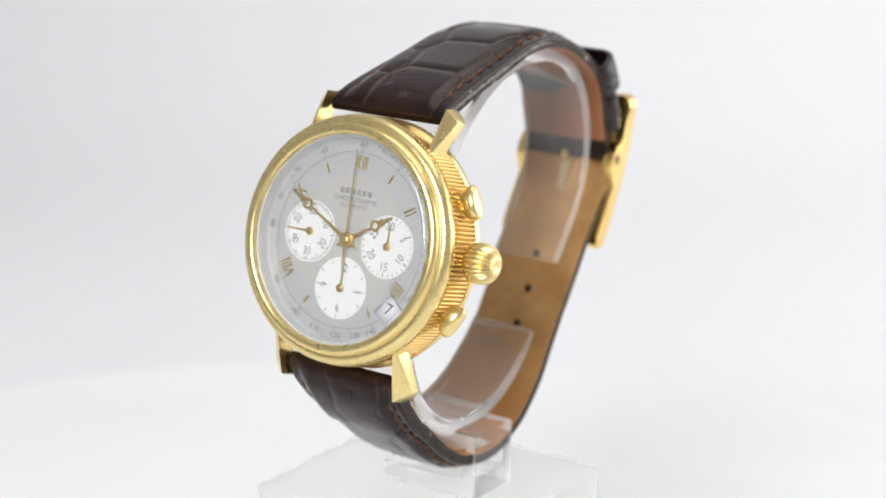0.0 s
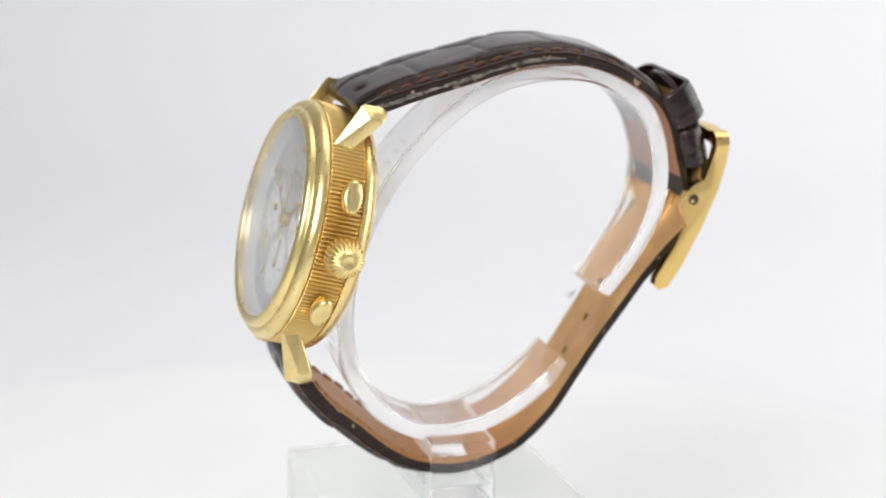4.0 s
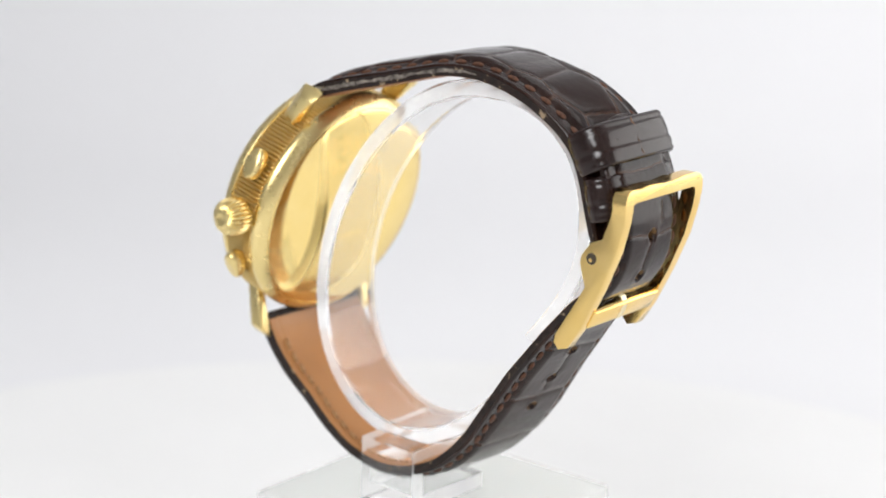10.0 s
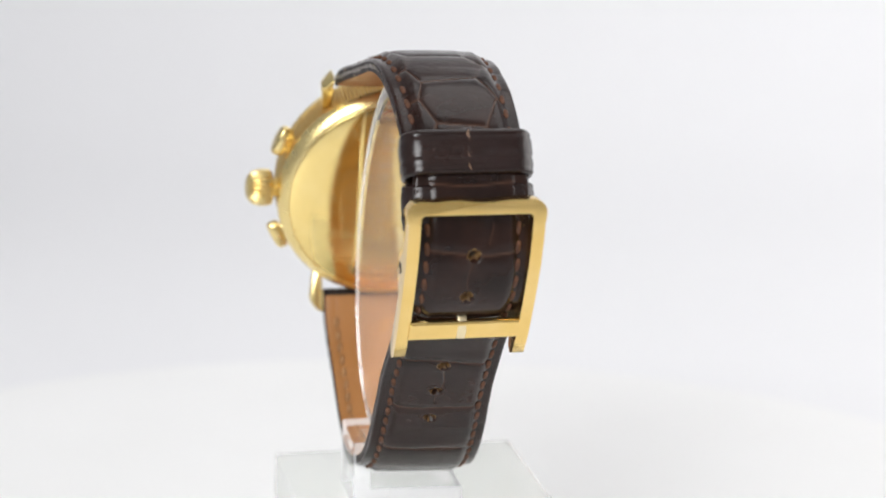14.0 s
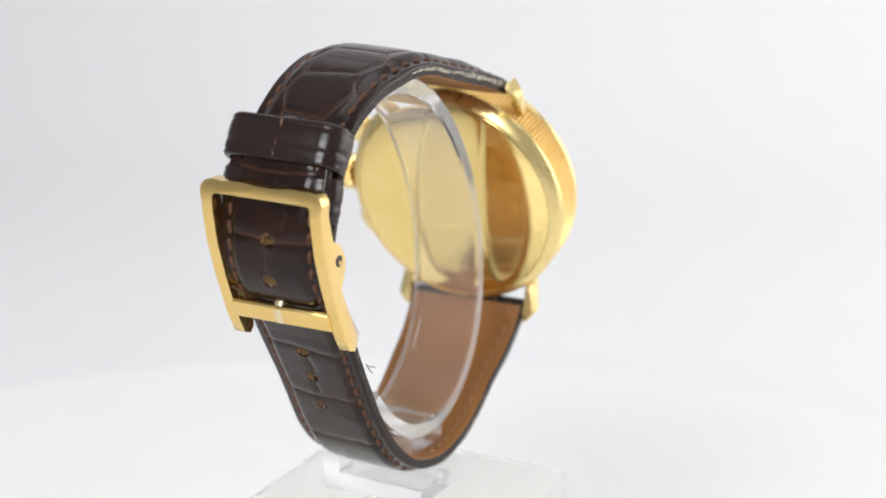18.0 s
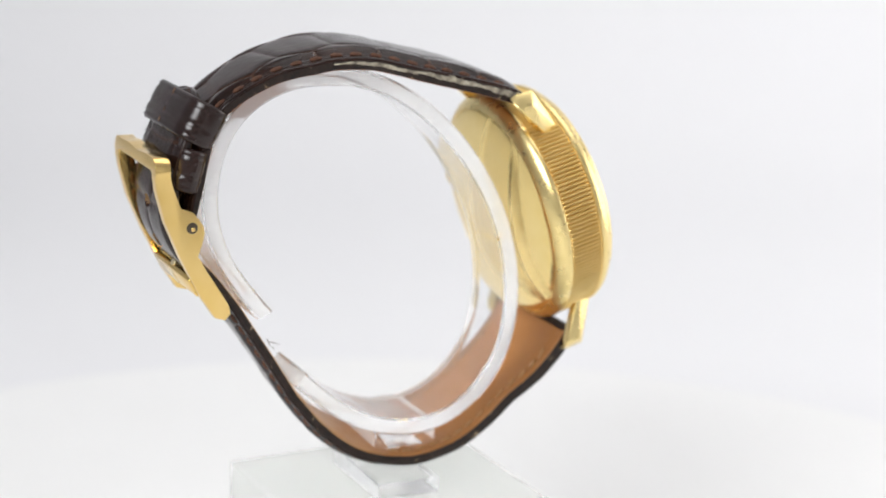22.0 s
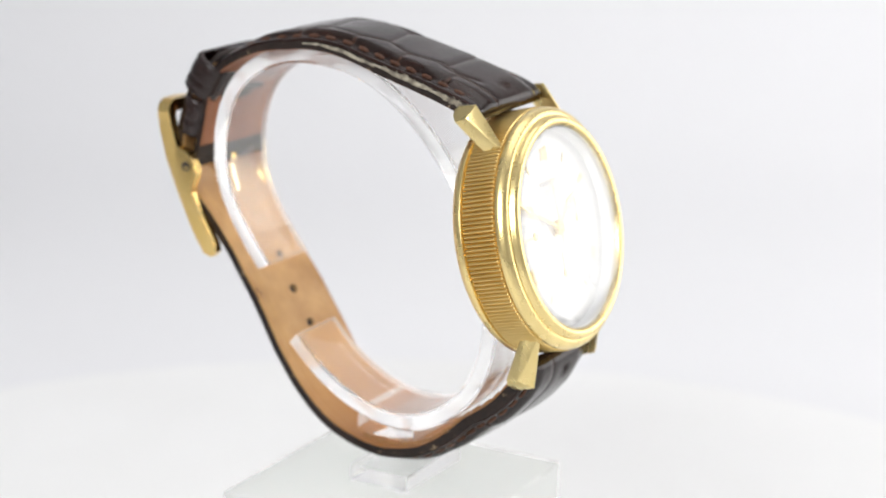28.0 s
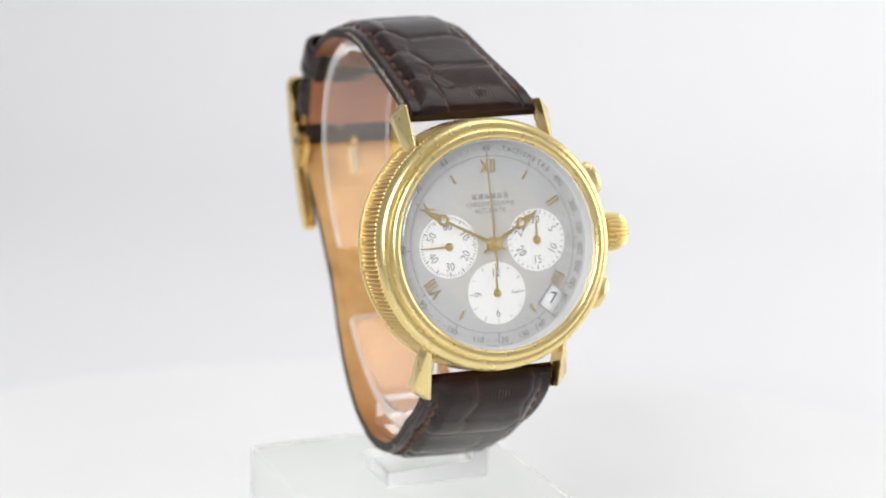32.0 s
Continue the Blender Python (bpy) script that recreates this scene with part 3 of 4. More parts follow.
class Path:
    """A smooth curve through points (y, z) of the strap's lining, with lengths along it."""

    def __init__(self, points, sign):
        p = np.array(points, float)
        p = np.vstack([2 * p[0] - p[1], p, 2 * p[-1] - p[-2]])
        fine = []
        for k in range(1, len(p) - 2):
            for t in np.linspace(0, 1, 40, endpoint=False):
                a, b, c, d = p[k - 1:k + 3]
                fine.append(0.5 * ((2 * b) + (c - a) * t + (2 * a - 5 * b + 4 * c - d) * t * t + (3 * b - a - 3 * c + d) * t ** 3))
        fine.append(p[-2])
        self.p = np.array(fine)
        for _ in range(30):
            self.p[1:-1] = 0.25 * self.p[:-2] + 0.5 * self.p[1:-1] + 0.25 * self.p[2:]
        self.s = np.r_[0, np.cumsum(np.hypot(*np.diff(self.p, axis=0).T))]
        tan = np.gradient(self.p, axis=0)
        self.tan = tan / np.hypot(*tan.T)[:, None]
        self.nor = np.stack([-self.tan[:, 1], self.tan[:, 0]], 1) * sign
        self.length = self.s[-1]

    def at(self, s):
        f = lambda a: np.interp(s, self.s, a)
        return f(self.p[:, 0]), f(self.p[:, 1]), f(self.nor[:, 0]), f(self.nor[:, 1]), f(self.tan[:, 0]), f(self.tan[:, 1])

    def nearest(self, y, z):
        return self.s[np.argmin((self.p[:, 0] - y) ** 2 + (self.p[:, 1] - z) ** 2)]


def smoothstep(x):
    x = np.clip(x, 0, 1)
    return x * x * (3 - 2 * x)


class Strap:
    """One half of the strap: its path, centre line, width, thickness and hide pattern."""

    def __init__(self, path, centre, width, edge, crown_, tip, rows, splits, seed, holes=(), scales=(), lean=((0, 0, 0),)):
        self.path, self.centre, self.width, self.edge, self.crown = path, centre, width, edge, crown_
        self.tip, self.holes, self.lean = tip, holes, lean
        rng = np.random.RandomState(seed)
        self.rows, self.splits = rows, splits
        self.scales = [(a + rng.uniform(-0.8, 0.8), b + rng.uniform(-0.06, 0.06)) for a, b in scales]
        self.phase = rng.uniform(0, 6.28, 40)
        self.bow = rng.uniform(-0.9, 0.9, 40)

    def lerp(self, pairs, s):
        f = s / self.path.length
        return np.interp(f, [a for a, _ in pairs], [b for _, b in pairs])

    def shift(self, s, v):
        """How far the strap stands off its path at the crown's side and at the other, by the twist it has taken."""
        at = [a for a, _, _ in self.lean]
        return np.interp(s, at, [b for _, b, _ in self.lean]) * (1 + v) / 2 + np.interp(s, at, [c for _, _, c in self.lean]) * (1 - v) / 2

    def half(self, s):
        """Half the width, with a rounded point at a free tip."""
        w = self.lerp(self.width, s) / 2
        if self.tip:
            e = np.clip((self.path.length - s) / 9.0, 0, 1)
            w = w * np.sqrt(np.clip(1 - (1 - e) ** 2.2, 0.0004, 1))
        return w

    def crease(self, s, v):
        """Distance in mm to the nearest groove between scales."""
        w = self.lerp(self.width, s) / 2
        d = np.full(np.broadcast(s, v).shape, 9.0)
        for k, b in enumerate(self.rows):
            line = b + self.bow[k] * (1 - v * v) + 0.35 * np.sin(v * 3.1 + self.phase[k])
            d = np.minimum(d, np.abs(s - line))
        for s0, s1, c0, c1 in self.splits:
            q = np.clip((s - s0) / (s1 - s0), 0, 1)
            x = c0 + (c1 - c0) * q + 0.04 * np.sin(s * 0.9 + c0 * 9)
            d = np.minimum(d, np.hypot(np.abs(v - x) * w, np.maximum(np.maximum(s0 - s, s - s1), 0)) + 0.07)
        if self.scales:
            near = [np.hypot((s - a) * 0.92, (v - b) * w) for a, b in self.scales]
            order = np.sort(np.stack([np.broadcast_to(n, d.shape) for n in near]), axis=0)
            d = np.minimum(d, (order[1] - order[0]) * 0.62)
        margin = np.maximum(1.9 - (1 - np.abs(v)) * self.half(s), 0)
        return d + margin * 8

    def height(self, s, v):
        """Thickness of the strap at s and v (-1 to 1 across)."""
        e, c = self.lerp(self.edge, s), self.lerp(self.crown, s)
        in_mm = (1 - np.abs(v)) * self.half(s)
        pad = smoothstep((in_mm - 1.0) / (3.4 - 1.1 * np.clip(s / 12, 0, 1)))
        h = e + (c - e) * pad * (1 - 0.22 * v * v)
        round_off = np.clip((1 - np.abs(v)) * self.half(s) / 0.55, 0, 1)
        h = h - 0.45 * (1 - np.sqrt(np.clip(1 - (1 - round_off) ** 2, 0, 1)))
        d = self.crease(s, v)
        h = h - 0.12 * np.exp(-(d / 0.18) ** 2) - 0.12 * np.exp(-(d / 0.8) ** 2)
        seam = np.abs((1 - np.abs(v)) * self.half(s) - 1.75)
        h = h - 0.10 * np.exp(-(seam / 0.4) ** 2)
        start = np.clip(s / 4.5, 0, 1)
        wrinkle = np.exp(-((s - 2.6) / 1.3) ** 2) * np.exp(-((v - 0.2) / 0.19) ** 2)
        h = h - 0.10 * wrinkle * (1 + np.sin(v * self.half(s) * 11.0 + 0.7 * np.sin(s * 1.3)))
        h = h * (0.50 + 0.50 * np.sqrt(np.clip(1 - (1 - start) ** 2, 0, 1)))
        end = np.clip((self.path.length - s) / 1.2, 0, 1)
        return h * (0.5 + 0.5 * np.sqrt(np.clip(1 - (1 - end) ** 2, 0, 1)))

    def build(self, name, label, nx=120, step=0.27):
        ns = int(self.path.length / step)
        s1 = np.linspace(0, self.path.length, ns)
        v1 = np.sin(np.linspace(-1, 1, nx) * math.pi / 2) * 0.35 + np.linspace(-1, 1, nx) * 0.65
        S, V = np.meshgrid(s1, v1, indexing="ij")
        hgt = self.height(S, V)
        mat = np.zeros((ns, nx), int)
        X = self.lerp(self.centre, S) + V * self.half(S)
        dip = np.zeros_like(S)
        for hs, hx in self.holes:
            r = np.hypot(S - hs, (X - hx) * 0.85)
            dip += 1.25 * (1 - smoothstep((r - 0.42) / 0.45))
            dip -= 0.06 * np.exp(-((r - 1.1) / 0.3) ** 2)
            mat[r < 0.82] = 1
            # the middle of each hole is coloured dark as its shade
            mat[r < 0.40] = 3
        hgt = hgt - dip
        y, z, ny, nz, _, _ = self.path.at(S)
        off = self.shift(S, V)
        hgt, low = hgt + off, 0.12 + off
        top = np.stack([X, y + ny * hgt, z + nz * hgt], -1)
        low = np.stack([X, y + ny * low, z + nz * low], -1)[:, [0, -1]]
        crease = np.exp(-(self.crease(S, V) / 0.15) ** 2) * 0.65
        verts = np.concatenate([top.reshape(-1, 3), low.reshape(-1, 3)])
        verts[:, 2] -= BASE[watch]
        verts *= MM
        faces, fm = [], []
        base = ns * nx
        for i in range(ns - 1):
            for j in range(nx - 1):
                faces.append((i * nx + j, i * nx + j + 1, (i + 1) * nx + j + 1, (i + 1) * nx + j))
                fm.append(mat[i, j])
            for a, b in ((base + i * 2, i * nx), (i * nx + nx - 1, base + i * 2 + 1)):
                a2, b2 = a + (2 if a >= base else nx), b + (2 if b >= base else nx)
                faces.append((a, b, b2, a2))
                fm.append(2)
            faces.append((base + i * 2 + 1, base + i * 2, base + i * 2 + 2, base + i * 2 + 3))
            fm.append(2)
        for i in (0, ns - 1):
            faces.append([i * nx + j for j in range(nx)] + [base + i * 2 + 1, base + i * 2])
            fm.append(0)
        me = bpy.data.meshes.new(name)
        me.from_pydata(verts.tolist(), [], faces)
        me.update()
        bm = bmesh.new()
        bm.from_mesh(me)
        bmesh.ops.recalc_face_normals(bm, faces=bm.faces)
        bm.to_mesh(me)
        bm.free()
        at = me.attributes.new("crease", "FLOAT", "POINT")
        at.data.foreach_set("value", np.concatenate([crease.ravel(), np.zeros(ns * 2)]).astype(np.float32))
        me.polygons.foreach_set("material_index", fm)
        ob = finish(me, watch, name, [LEATHER, HOLE_LINE, EDGE, HOLE_SHADE], label)
        mod = ob.modifiers.new("crisp", "EDGE_SPLIT")
        mod.split_angle = radians(50)
        return ob

    def lining(self, parent, name, s0, s1, label, mat_=None):
        """The tan leather on the wrist side, with the punched holes."""
        ns, nx = int((s1 - s0) / 0.25), 80
        S, V = np.meshgrid(np.linspace(s0, s1, ns), np.linspace(-1, 1, nx), indexing="ij")
        half = self.half(S) - 0.14
        X = self.lerp(self.centre, S) + V * half
        y, z, ny, nz, _, _ = self.path.at(S)
        off = -0.16 + 0.2 * np.abs(V) ** 8 + 0.06 * np.exp(-(((1 - np.abs(V)) * half - 1.6) / 0.35) ** 2)
        mat = np.zeros((ns, nx), int)
        for hs, hx in self.holes:
            r = np.hypot(S - hs, X - hx)
            off = off + 0.5 * (1 - smoothstep((r - 0.35) / 0.4))
            mat[r < 0.75] = 1
        base_off = self.shift(S, V)
        off, rim = off + base_off, 0.15 + base_off
        low = np.stack([X, y + ny * off, z + nz * off], -1)
        rim = np.stack([X, y + ny * rim, z + nz * rim], -1)[:, [0, -1]]
        verts = np.concatenate([low.reshape(-1, 3), rim.reshape(-1, 3)])
        verts[:, 2] -= BASE[watch]
        faces, fm = [], []
        base = ns * nx
        for i in range(ns - 1):
            for j in range(nx - 1):
                faces.append((i * nx + j, (i + 1) * nx + j, (i + 1) * nx + j + 1, i * nx + j + 1))
                fm.append(mat[i, j])
            faces.append((base + i * 2, base + i * 2 + 2, (i + 1) * nx, i * nx))
            faces.append((base + i * 2 + 1, i * nx + nx - 1, (i + 1) * nx + nx - 1, base + i * 2 + 3))
            fm += [0, 0]
        me = bpy.data.meshes.new(name)
        me.from_pydata((verts * MM).tolist(), [], faces)
        me.polygons.foreach_set("material_index", fm)
        return finish(me, parent, name, [mat_ or LINING, HOLE_DEEP], label)

    def stitches(self, parent, s0, s1, pitch, mesh, under=False):
        for side in (-1, 1):
            s = s0
            while s < s1:
                half = float(self.half(s))
                v = side * (1 - 1.75 / half)
                h = (float(self.height(np.array(s), np.array(v))) - 0.05 if not under else -0.2) + float(self.shift(s, v))
                y, z, ny, nz, ty, tz = [float(q) for q in self.path.at(s)]
                x = float(self.lerp(self.centre, s)) + v * half
                m = Matrix(((1, 0, 0, x), (0, ty, ny, y + ny * h), (0, tz, nz, z + nz * h - BASE[watch]), (0, 0, 0, 1)))
                if m.to_3x3().determinant() < 0:
                    m = m @ Matrix.Diagonal((-1, 1, 1, 1))
                ob = new("stitch", mesh)
                ob.parent = parent
                loc = m.translation * MM
                ob.matrix_basis = Matrix.Translation(loc) @ m.to_3x3().normalized().to_4x4() @ Matrix.Rotation(side * radians(7), 4, "Z")
                s += pitch


HOLE_DEEP = material("punched_hole_inside", (0.10, 0.055, 0.022), 0.8)
vary(HOLE_DEEP, 1500, (0.10, 0.058, 0.022), (0.22, 0.13, 0.05), (0.7, 0.9), 0.4, 3000)
HOLE_LINE = material("raw_leather_hole_edge", (0.20, 0.105, 0.03), 0.7)
vary(HOLE_LINE, 1500, (0.09, 0.042, 0.012), (0.26, 0.145, 0.045), (0.6, 0.8), 0.5, 3000)

# the buckle half runs from the upper lugs over the top and down to the buckle's bar
UPPER = Path([(-13.4, 13.5), (-10.5, 14.4), (-5.3, 16.0), (3.1, 18.2), (11.5, 20.5), (16.5, 21.0), (20.0, 20.8), (24.3, 19.8), (28.6, 18.1), (33.0, 15.6), (35.3, 13.3), (36.8, 10.3), (38.0, 5.9), (39.2, 1.8), (40.2, -1.6)], 1)
# the hole half runs from the lower lugs under the stand, up through the buckle and the keepers
LOWER = Path([(-22.1, -22.9), (-20.7, -26.4), (-17.5, -31.0), (-13.0, -35.2), (-8.6, -38.8), (-4.1, -41.3), (0.0, -42.2), (4.0, -42.3), (9.3, -40.9), (13.7, -38.6), (18.0, -34.5), (22.2, -28.9), (26.4, -23.1), (30.6, -17.5), (34.4, -12.4),
              (37.0, -9.0), (40.2, -5.4), (42.0, -1.8), (42.5, 2.4), (42.0, 6.4), (40.6, 10.6), (39.0, 14.2), (37.6, 16.6), (37.1, 17.4)], -1)
hole_s = [LOWER.nearest(43.0, 1.2), LOWER.nearest(42.0, -4.6)] + [LOWER.nearest(y - 1.5, z + 1.2) for y, z in ((32.17, -18.76), (28.97, -23.99), (25.91, -29.43))]
HOLES = [(hole_s[0], 2.0), (hole_s[1], 2.5), (hole_s[2], 3.1), (hole_s[3], 3.4), (hole_s[4], 3.5)]

# hide scales: a middle row of large ones, with smaller ones offset along both sides
UPPER_SCALES = [(4.5, 0.18), (4.0, -1.05), (4.5, 1.35), (17.0, 0.22), (13.5, -0.98), (21.5, -1.0), (16.0, 1.3), (27.0, 0.06), (30.5, -1.05), (24.0, 1.2), (36.0, 0.02), (32.5, 1.15), (39.5, -1.1),
                (44.5, -0.03), (40.5, 1.12), (48.0, -1.1), (53.0, 0.02), (49.0, 1.12), (56.5, -1.08), (61.0, 0.0), (57.5, 1.1), (65.0, -1.05), (69.0, 0.0)]

upper = Strap(UPPER, [(0, 2.04), (1, 2.2)], [(0, 20.4), (0.06, 20.2), (0.2, 19.2), (0.75, 16.6), (1, 16.0)], [(0, 2.5), (0.3, 2.1), (0.7, 1.6), (1, 1.3)], [(0, 3.0), (0.08, 3.35), (0.18, 3.7), (0.35, 3.4), (0.6, 2.8), (0.8, 2.2), (1, 1.9)], False,
              [], [(5.0, 11.0, -0.30, -0.42)], 3, (), UPPER_SCALES, ((0, 0, -0.2), (36, 0, -0.4), (42, 0, 0.4), (50, -0.3, 0.8), (58, 0, 0.4), (65, 0, 0)))
lower = Strap(LOWER, [(0, 2.04), (0.35, 2.8), (0.6, 3.1), (0.8, 2.2), (1, 2.0)], [(0, 20.4), (0.05, 20.2), (0.15, 19.1), (0.55, 16.6), (1, 16.0)], [(0, 2.4), (0.2, 1.9), (0.5, 1.6), (0.86, 1.5), (1, 1.2)], [(0, 3.1), (0.05, 3.6), (0.1, 3.75), (0.2, 3.2), (0.4, 2.6), (0.86, 2.3), (0.93, 1.9), (1, 1.7)], True,
              [14.0, 23.5, 33.0, 42.0, hole_s[4] - 7.5, (hole_s[3] + hole_s[4]) / 2 - 0.6, hole_s[2] + 0.5, hole_s[2] + 7.5, hole_s[1] - 5.0, hole_s[0] + 0.3, hole_s[0] + 9.0, hole_s[0] + 17.0],
              [(0.0, 13.0, -0.22, -0.30), (0.0, 12.0, 0.66, 0.60), (14.5, 22.5, 0.35, 0.28), (24.5, 32.0, -0.25, -0.35), (hole_s[3] - 2.5, hole_s[2] - 0.6, 0.0, -0.04), (hole_s[1] + 1.0, hole_s[0] - 1.0, 0.05, 0.0),
               (hole_s[0] + 1.5, hole_s[0] + 4.0, -0.3, -0.3)], 11, HOLES, (), ((0, 0.3, 0.3), (5, 0, -0.4), (15, -0.6, -1.5), (28, -0.35, -0.7), (40, -0.1, 0.5), (52, -0.2, 1.3), (58, -0.5, 1.5), (66, -0.8, 0.8), (76, -0.7, 0), (86, 0, 0)))

strap_upper = upper.build("buckle_strap", "dark brown crocodile leather strap half with a fixed buckle")
upper.lining(strap_upper, "lining", 1.2, UPPER.length - 4.0, "reddish tan leather lining", LINING_RED)
strap_lower = lower.build("hole_strap", "dark brown crocodile leather strap half with punched holes")
lower.lining(strap_lower, "lining", 1.2, LOWER.length - 2.0, "tan leather lining")

rings = []
for f, r in ((-1, 0.08), (-0.9, 0.22), (-0.5, 0.33), (0, 0.36), (0.5, 0.33), (0.9, 0.22), (1, 0.08)):
    rings.append([(r * 1.15 * math.cos(a), f * 1.0, r * math.sin(a) + 0.13 * (1 - f * f) - 0.1) for a in [2 * math.pi * q / 8 for q in range(8)]])
stitch_bm = loft(rings)
stitch_bm.transform(Matrix.Diagonal((MM, MM, MM, 1)))
bmesh.ops.recalc_face_normals(stitch_bm, faces=stitch_bm.faces)
STITCH = bpy.data.meshes.new("stitch")
stitch_bm.to_mesh(STITCH)
stitch_bm.free()
STITCH.materials.append(THREAD)
STITCH.polygons.foreach_set("use_smooth", [True] * len(STITCH.polygons))
upper.stitches(strap_upper, 5.0, UPPER.length - 16, 3.0, STITCH)
lower.stitches(strap_lower, 4.5, LOWER.length - 11, 2.4, STITCH)
# the same seam on the wrist side, in paler thread
THREAD_TAN = material("tan_thread", (0.30, 0.17, 0.07), 0.8)
vary(THREAD_TAN, 1800, (0.25, 0.12, 0.045), (0.40, 0.22, 0.095), (0.7, 0.9), 0.4, 6000)
STITCH_UNDER = STITCH.copy()
STITCH_UNDER.materials.clear()
STITCH_UNDER.materials.append(THREAD_TAN)
lower.stitches(strap_lower, 6.0, 38.0, 2.4, STITCH_UNDER, True)

# two loose thread ends on the edge of the hole strap
for a, b, c in (((-5.2, 28.4, -20.2), (-5.6, 28.1, -21.2), (-5.8, 27.4, -21.8)), ((-5.2, 28.0, -20.8), (-5.5, 27.3, -20.9), (-5.9, 26.6, -21.2))):
    bm = rod(a, b, 0.07, 6)
    absorb(bm, rod(b, c, 0.055, 6))
    part("loose_thread", bm, THREAD, strap_lower, "frayed thread end")

# pale worn strips along the cut edge of the buckle strap, where it bends up to the lugs
WORN = material("worn_cream_edge", (0.46, 0.40, 0.27), 0.5)
vary(WORN, 800, (0.06, 0.042, 0.03), (0.50, 0.45, 0.34), (0.28, 0.5), 0.5, 2500, 7)
SCUFF = material("scuffed_grey_edge", (0.16, 0.13, 0.11), 0.4)
vary(SCUFF, 1100, (0.02, 0.013, 0.011), (0.29, 0.25, 0.21), (0.25, 0.45), 0.5, 2500, 7)
for side, s_from, s_to, level, broad in ((-1, 0.9, 9.0, 1.35, 0.62), (-1, 8.6, 20.0, 1.35, 0.50), (-1, 19.5, 33.0, 1.05, 0.36), (1, 0.8, 3.4, 1.35, 0.42), (1, 3.0, 14.0, 1.05, 0.42), (1, 13.4, 23.0, 1.0, 0.44), (1, 22.4, 33.0, 0.9, 0.38)):
    rings = []
    for k in range(31):
        q = k / 30
        s_ = s_from + (s_to - s_from) * q
        y, z, ny, nz, _, _ = [float(w) for w in UPPER.at(s_)]
        x = float(upper.lerp(upper.centre, s_)) + side * (float(upper.half(s_)) - 0.03)
        wide = (0.05 + broad * math.sin(math.pi * (0.12 + 0.8 * q) ** 0.8)) * (1 + 0.14 * math.sin(k * 1.3 + s_from) + 0.12 * math.sin(k * 2.9))
        lift = level + 0.06 * math.sin(k * 0.6) + float(upper.shift(s_, side))
        rings.append([(x + side * 0.10 * ((i == 0) - (i == 2)), y + ny * (lift + wide * (i == 1) - wide * (i == 3)), z + nz * (lift + wide * (i == 1) - wide * (i == 3))) for i in range(4)])
    part("worn_edge", loft(rings), WORN if side < 0 or s_from < 1 else SCUFF, strap_upper, "pale worn leather edge")

# keepers


CREASE = material("cracked_tan_crease", (0.20, 0.11, 0.06), 0.6)
vary(CREASE, 900, (0.05, 0.024, 0.014), (0.22, 0.125, 0.07), (0.5, 0.7), 0.4, 2500, 6)


def keeper(y, z, ty, tz, long, inner, outer, half, mid, label, marks=()):
    """A leather loop round both strap ends; its flat width runs along (ty, tz)."""
    k = math.hypot(ty, tz)
    ty, tz = ty / k, tz / k
    ny, nz = -tz, ty
    if ny < 0:
        ny, nz = -ny, -nz

    def loop(grow, a):
        pts = []
        for cx, cz, q in ((half - 2.0, outer - 2.0, 0), (-half + 2.0, outer - 2.0, 1), (-half + 1.3, inner + 1.3, 2), (half - 1.3, inner + 1.3, 3)):
            r = grow + (2.0 if q < 2 else 1.3)
            for n in range(6):
                b = math.pi / 2 * (q + n / 5)
                u, w = cx + r * math.cos(b), cz + r * math.sin(b)
                pts.append((mid + u, y + ny * w + ty * a, z + nz * w + tz * a))
        return pts
    h = long / 2
    rings = [loop(0.0, -h), loop(0.5, -h), loop(0.72, -h + 0.2)]
    n = 18
    for k in range(1, n):
        a = -h + 0.2 + (long - 0.4) * k / n
        groove = sum(math.exp(-((a - c * h) / 0.28) ** 2) for c in (-0.72, 0.72, 0.18))
        rings.append(loop(0.92 + 0.06 * math.cos(a / h * 1.5) - 0.16 * groove, a))
    rings += [loop(0.72, h - 0.2), loop(0.5, h), loop(0.0, h), loop(0.0, -h)]
    loop_part = part("keeper", loft(rings, False), LEATHER_PLAIN, watch, label, sharp=60)
    for x, a0, a1, wide in marks:
        rings = []
        for k in range(13):
            a = a0 + (a1 - a0) * k / 12
            u, w, d = x + 0.12 * math.sin(k * 0.9), outer + 0.86, wide * (0.35 + 0.65 * math.sin(math.pi * (0.1 + 0.8 * k / 12)))
            rings.append([(mid + u + du, y + ny * (w + dw) + ty * a, z + nz * (w + dw) + tz * a) for du, dw in ((d, 0), (0, 0.11), (-d, 0), (0, -0.1))])
        part("crease_mark", loft(rings), CREASE, loop_part, "pale tan crease in the leather")


keeper(36.25, 12.3, 3.3, -5.9, 6.3, 0.6, 5.1, 8.3, 2.3, "dark brown leather keeper loop holding the strap tip", ((0.1, -2.9, 0.3, 0.26), (0.25, -0.2, 2.7, 0.17)))
keeper(38.0, 6.3, 1.4, -5.2, 6.4, 1.45, 4.5, 8.4, 2.2, "dark brown fixed leather keeper loop", ((0.6, -2.6, 0.6, 0.16),))

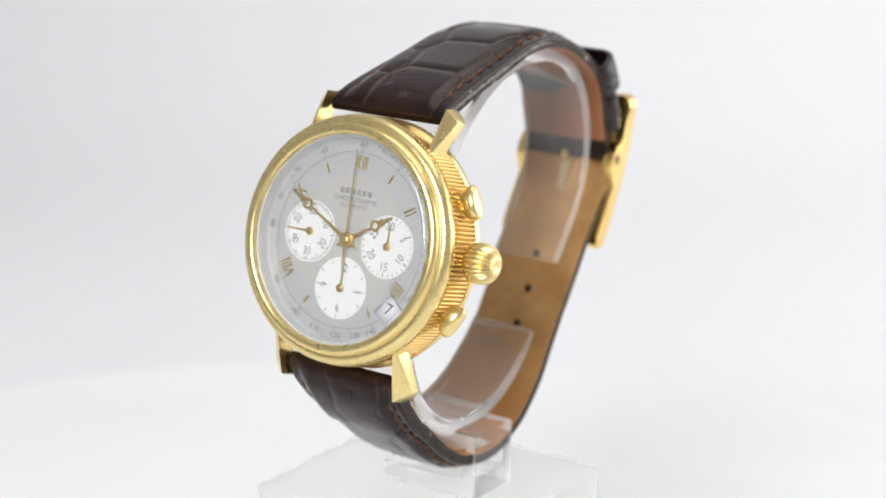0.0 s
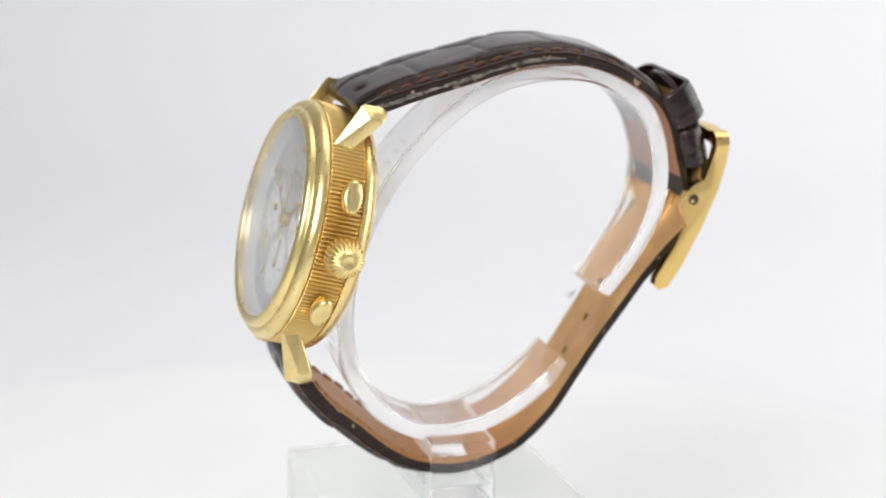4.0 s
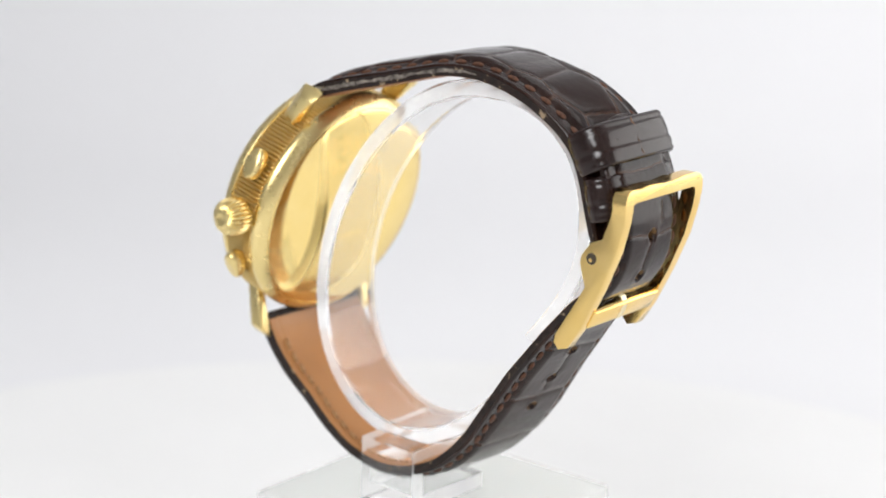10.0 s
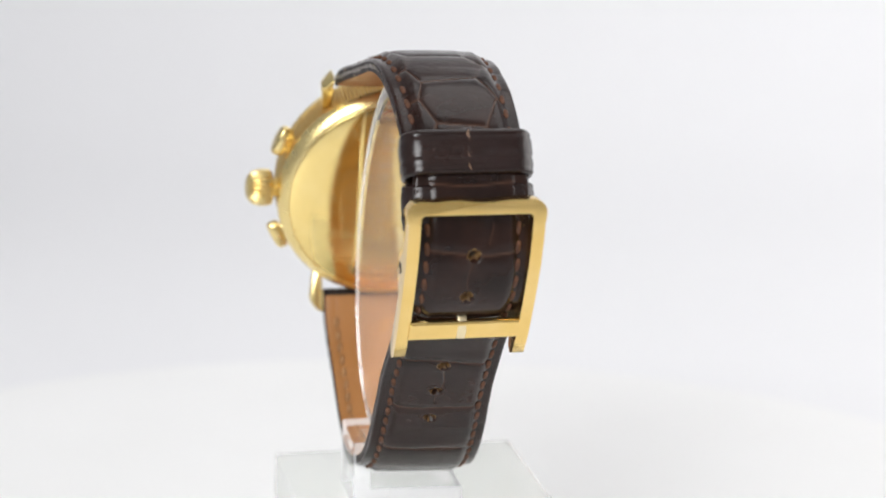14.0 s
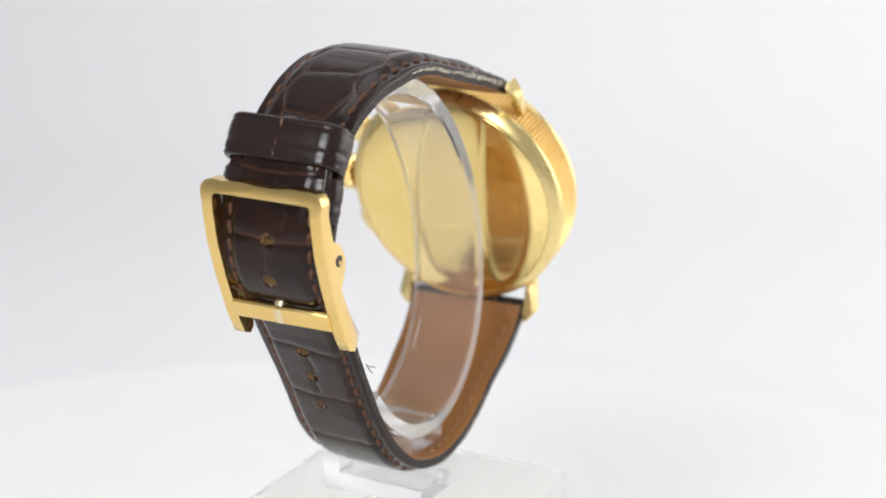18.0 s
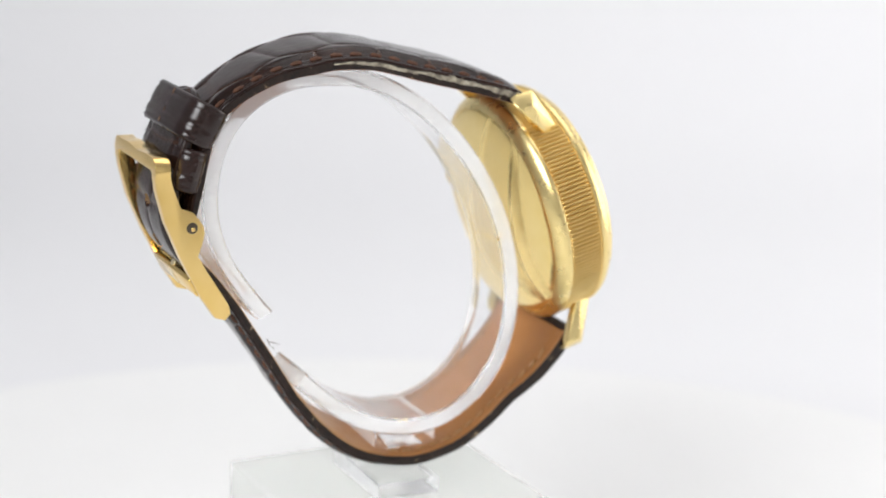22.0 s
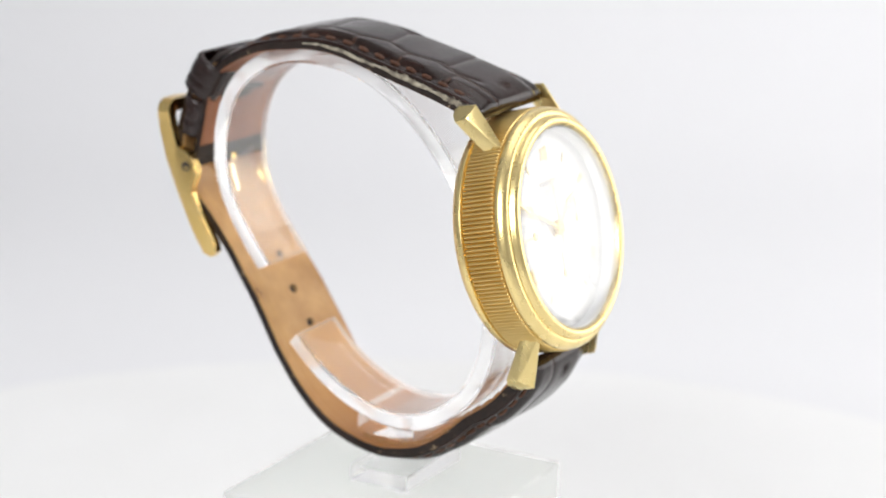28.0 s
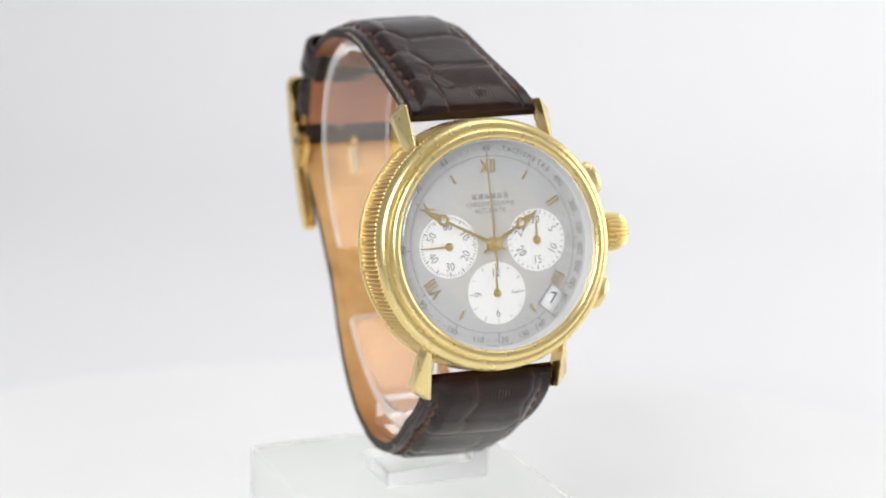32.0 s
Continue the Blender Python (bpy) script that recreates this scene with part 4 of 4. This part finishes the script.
# buckle
SIDE = [(43.75, 7.6), (46.0, 7.6), (45.8, 4.7), (44.6, 0.0), (42.3, -5.6), (39.2, -11.9), (37.0, -15.3), (35.4, -15.8), (34.6, -14.9), (34.8, -13.6), (38.3, -7.9), (39.6, -5.6), (38.75, -3.0), (38.6, -2.1), (38.75, -1.1), (39.3, -0.2), (40.3, 1.1), (42.2, 1.9), (43.4, 5.2)]
buckle = part("buckle", rod((-7.0, 41.0, -1.2), (11.3, 41.0, -1.2), 0.7), GOLD_BUCKLE, watch, "gold tang buckle on its spring bar")
out_a_bit = Matrix.Translation((0, 0.5, 0))
to_body = Matrix(((0, 0, 1, 0), (1, 0, 0, 0), (0, 1, 0, 0), (0, 0, 0, 1)))
def arc(cx, cz, r, a0, a1, n=8):
    return [(cx + r * math.cos(radians(a0 + (a1 - a0) * k / n)), cz + r * math.sin(radians(a0 + (a1 - a0) * k / n))) for k in range(n + 1)]


# the frame: two side plates joined by a rounded bow
bow_outline = [(11.6, 6.0)] + arc(9.9, 7.5, 1.95, -12, 90) + [(8.2 - 1.15 * k, 9.32 + 0.17 * math.cos((8.2 - 1.15 * k) * 0.72 + 2.3)) for k in range(11)] + arc(-5.55, 7.5, 1.95, 90, 192) + [(-7.3, 6.0), (-5.6, 6.0)] + arc(-4.9, 6.75, 0.7, 180, 90, 5) + arc(9.2, 6.75, 0.7, 90, 0, 5) + [(9.9, 6.0)]
bow_m = Matrix(((1, 0, 0, 0), (0, 0, 1, 0), (0, 1, 0, 0), (0, 0, 0, 1)))
frame_bm = prism(bow_outline, 43.75, 46.0)
frame_bm.transform(bow_m)
for x0, x1 in ((9.9, 11.6), (-7.3, -5.6)):
    plate = prism([(43.75, 6.8), (46.0, 6.8)] + SIDE[2:], x0, x1)
    plate.transform(to_body)
    frame_bm = cut(frame_bm, plate, "UNION")
bmesh.ops.remove_doubles(frame_bm, verts=frame_bm.verts[:], dist=0.01)
bmesh.ops.dissolve_limit(frame_bm, angle_limit=radians(1), verts=frame_bm.verts[:], edges=frame_bm.edges[:])
keen = [e for e in frame_bm.edges if len(e.link_faces) == 2 and e.calc_face_angle(0) > radians(42)]
bmesh.ops.bevel(frame_bm, geom=keen, offset=0.5, segments=4, profile=0.5, affect="EDGES", clamp_overlap=True)
part("frame", frame_bm, GOLD_BUCKLE, buckle, "rounded gold buckle frame", out_a_bit, sharp=50)
for x0, x1 in ((9.9, 11.6), (-7.3, -5.6)):
    xo = x1 + 0.01 if x0 > 0 else x0 - 0.01
    # dark disc on the plate stands for the shade in the pin hole
    part("pin_hole_shade", rod((xo - 0.05, 41.0, -1.2), (xo + 0.05, 41.0, -1.2), 0.85, 24, 0.02), HOLE_SHADE, buckle)
    # gold disc for the pin's end, set off-centre as a glint
    part("pin_end_glint", rod((xo - 0.12, 40.85, -1.45), (xo + 0.07, 40.85, -1.45), 0.32, 20, 0.04), GOLD_BUCKLE, buckle)
part("crossbar", prism([(38.3, -12.3), (39.3, -12.2), (40.7, -9.6), (40.1, -9.0), (39.2, -9.4), (38.2, -11.4)], -5.7, 10.0, 0.2, 2), GOLD_BUCKLE, buckle, "", out_a_bit @ to_body, sharp=45)
part("tongue", prism([(40.2, -1.6), (41.6, -1.6), (40.2, -6.2), (39.6, -7.6), (40.6, -8.7), (41.1, -9.8), (40.6, -11.0), (39.9, -12.2), (39.3, -11.9), (40.0, -10.6), (40.3, -9.6), (39.6, -8.9), (38.3, -8.2), (38.6, -6.4)], 1.9, 3.2, 0.15, 2), TONGUE_GOLD, buckle, "gold buckle tongue with glare in its pale colour", to_body, sharp=45)
part("tongue_loop", lathe([(0.75, -0.65), (1.45, -0.65), (1.55, 0), (1.45, 0.65), (0.75, 0.65), (0.75, -0.65)], 28), GOLD_BUCKLE, buckle, "", Matrix.Translation((2.5, 41.0, -1.2)) @ Matrix.Rotation(radians(90), 4, "Y"))


def motions():
    rows = [t for t in range(0, 33)]
    for ob in (watch, stand, plinth, turntable):
        z = ob.location.z
        walk(ob, [(t, Matrix.Translation((0, 0, z)) @ Matrix.Rotation(radians(turn_angle(t)), 4, "Z")) for t in rows])


motions()
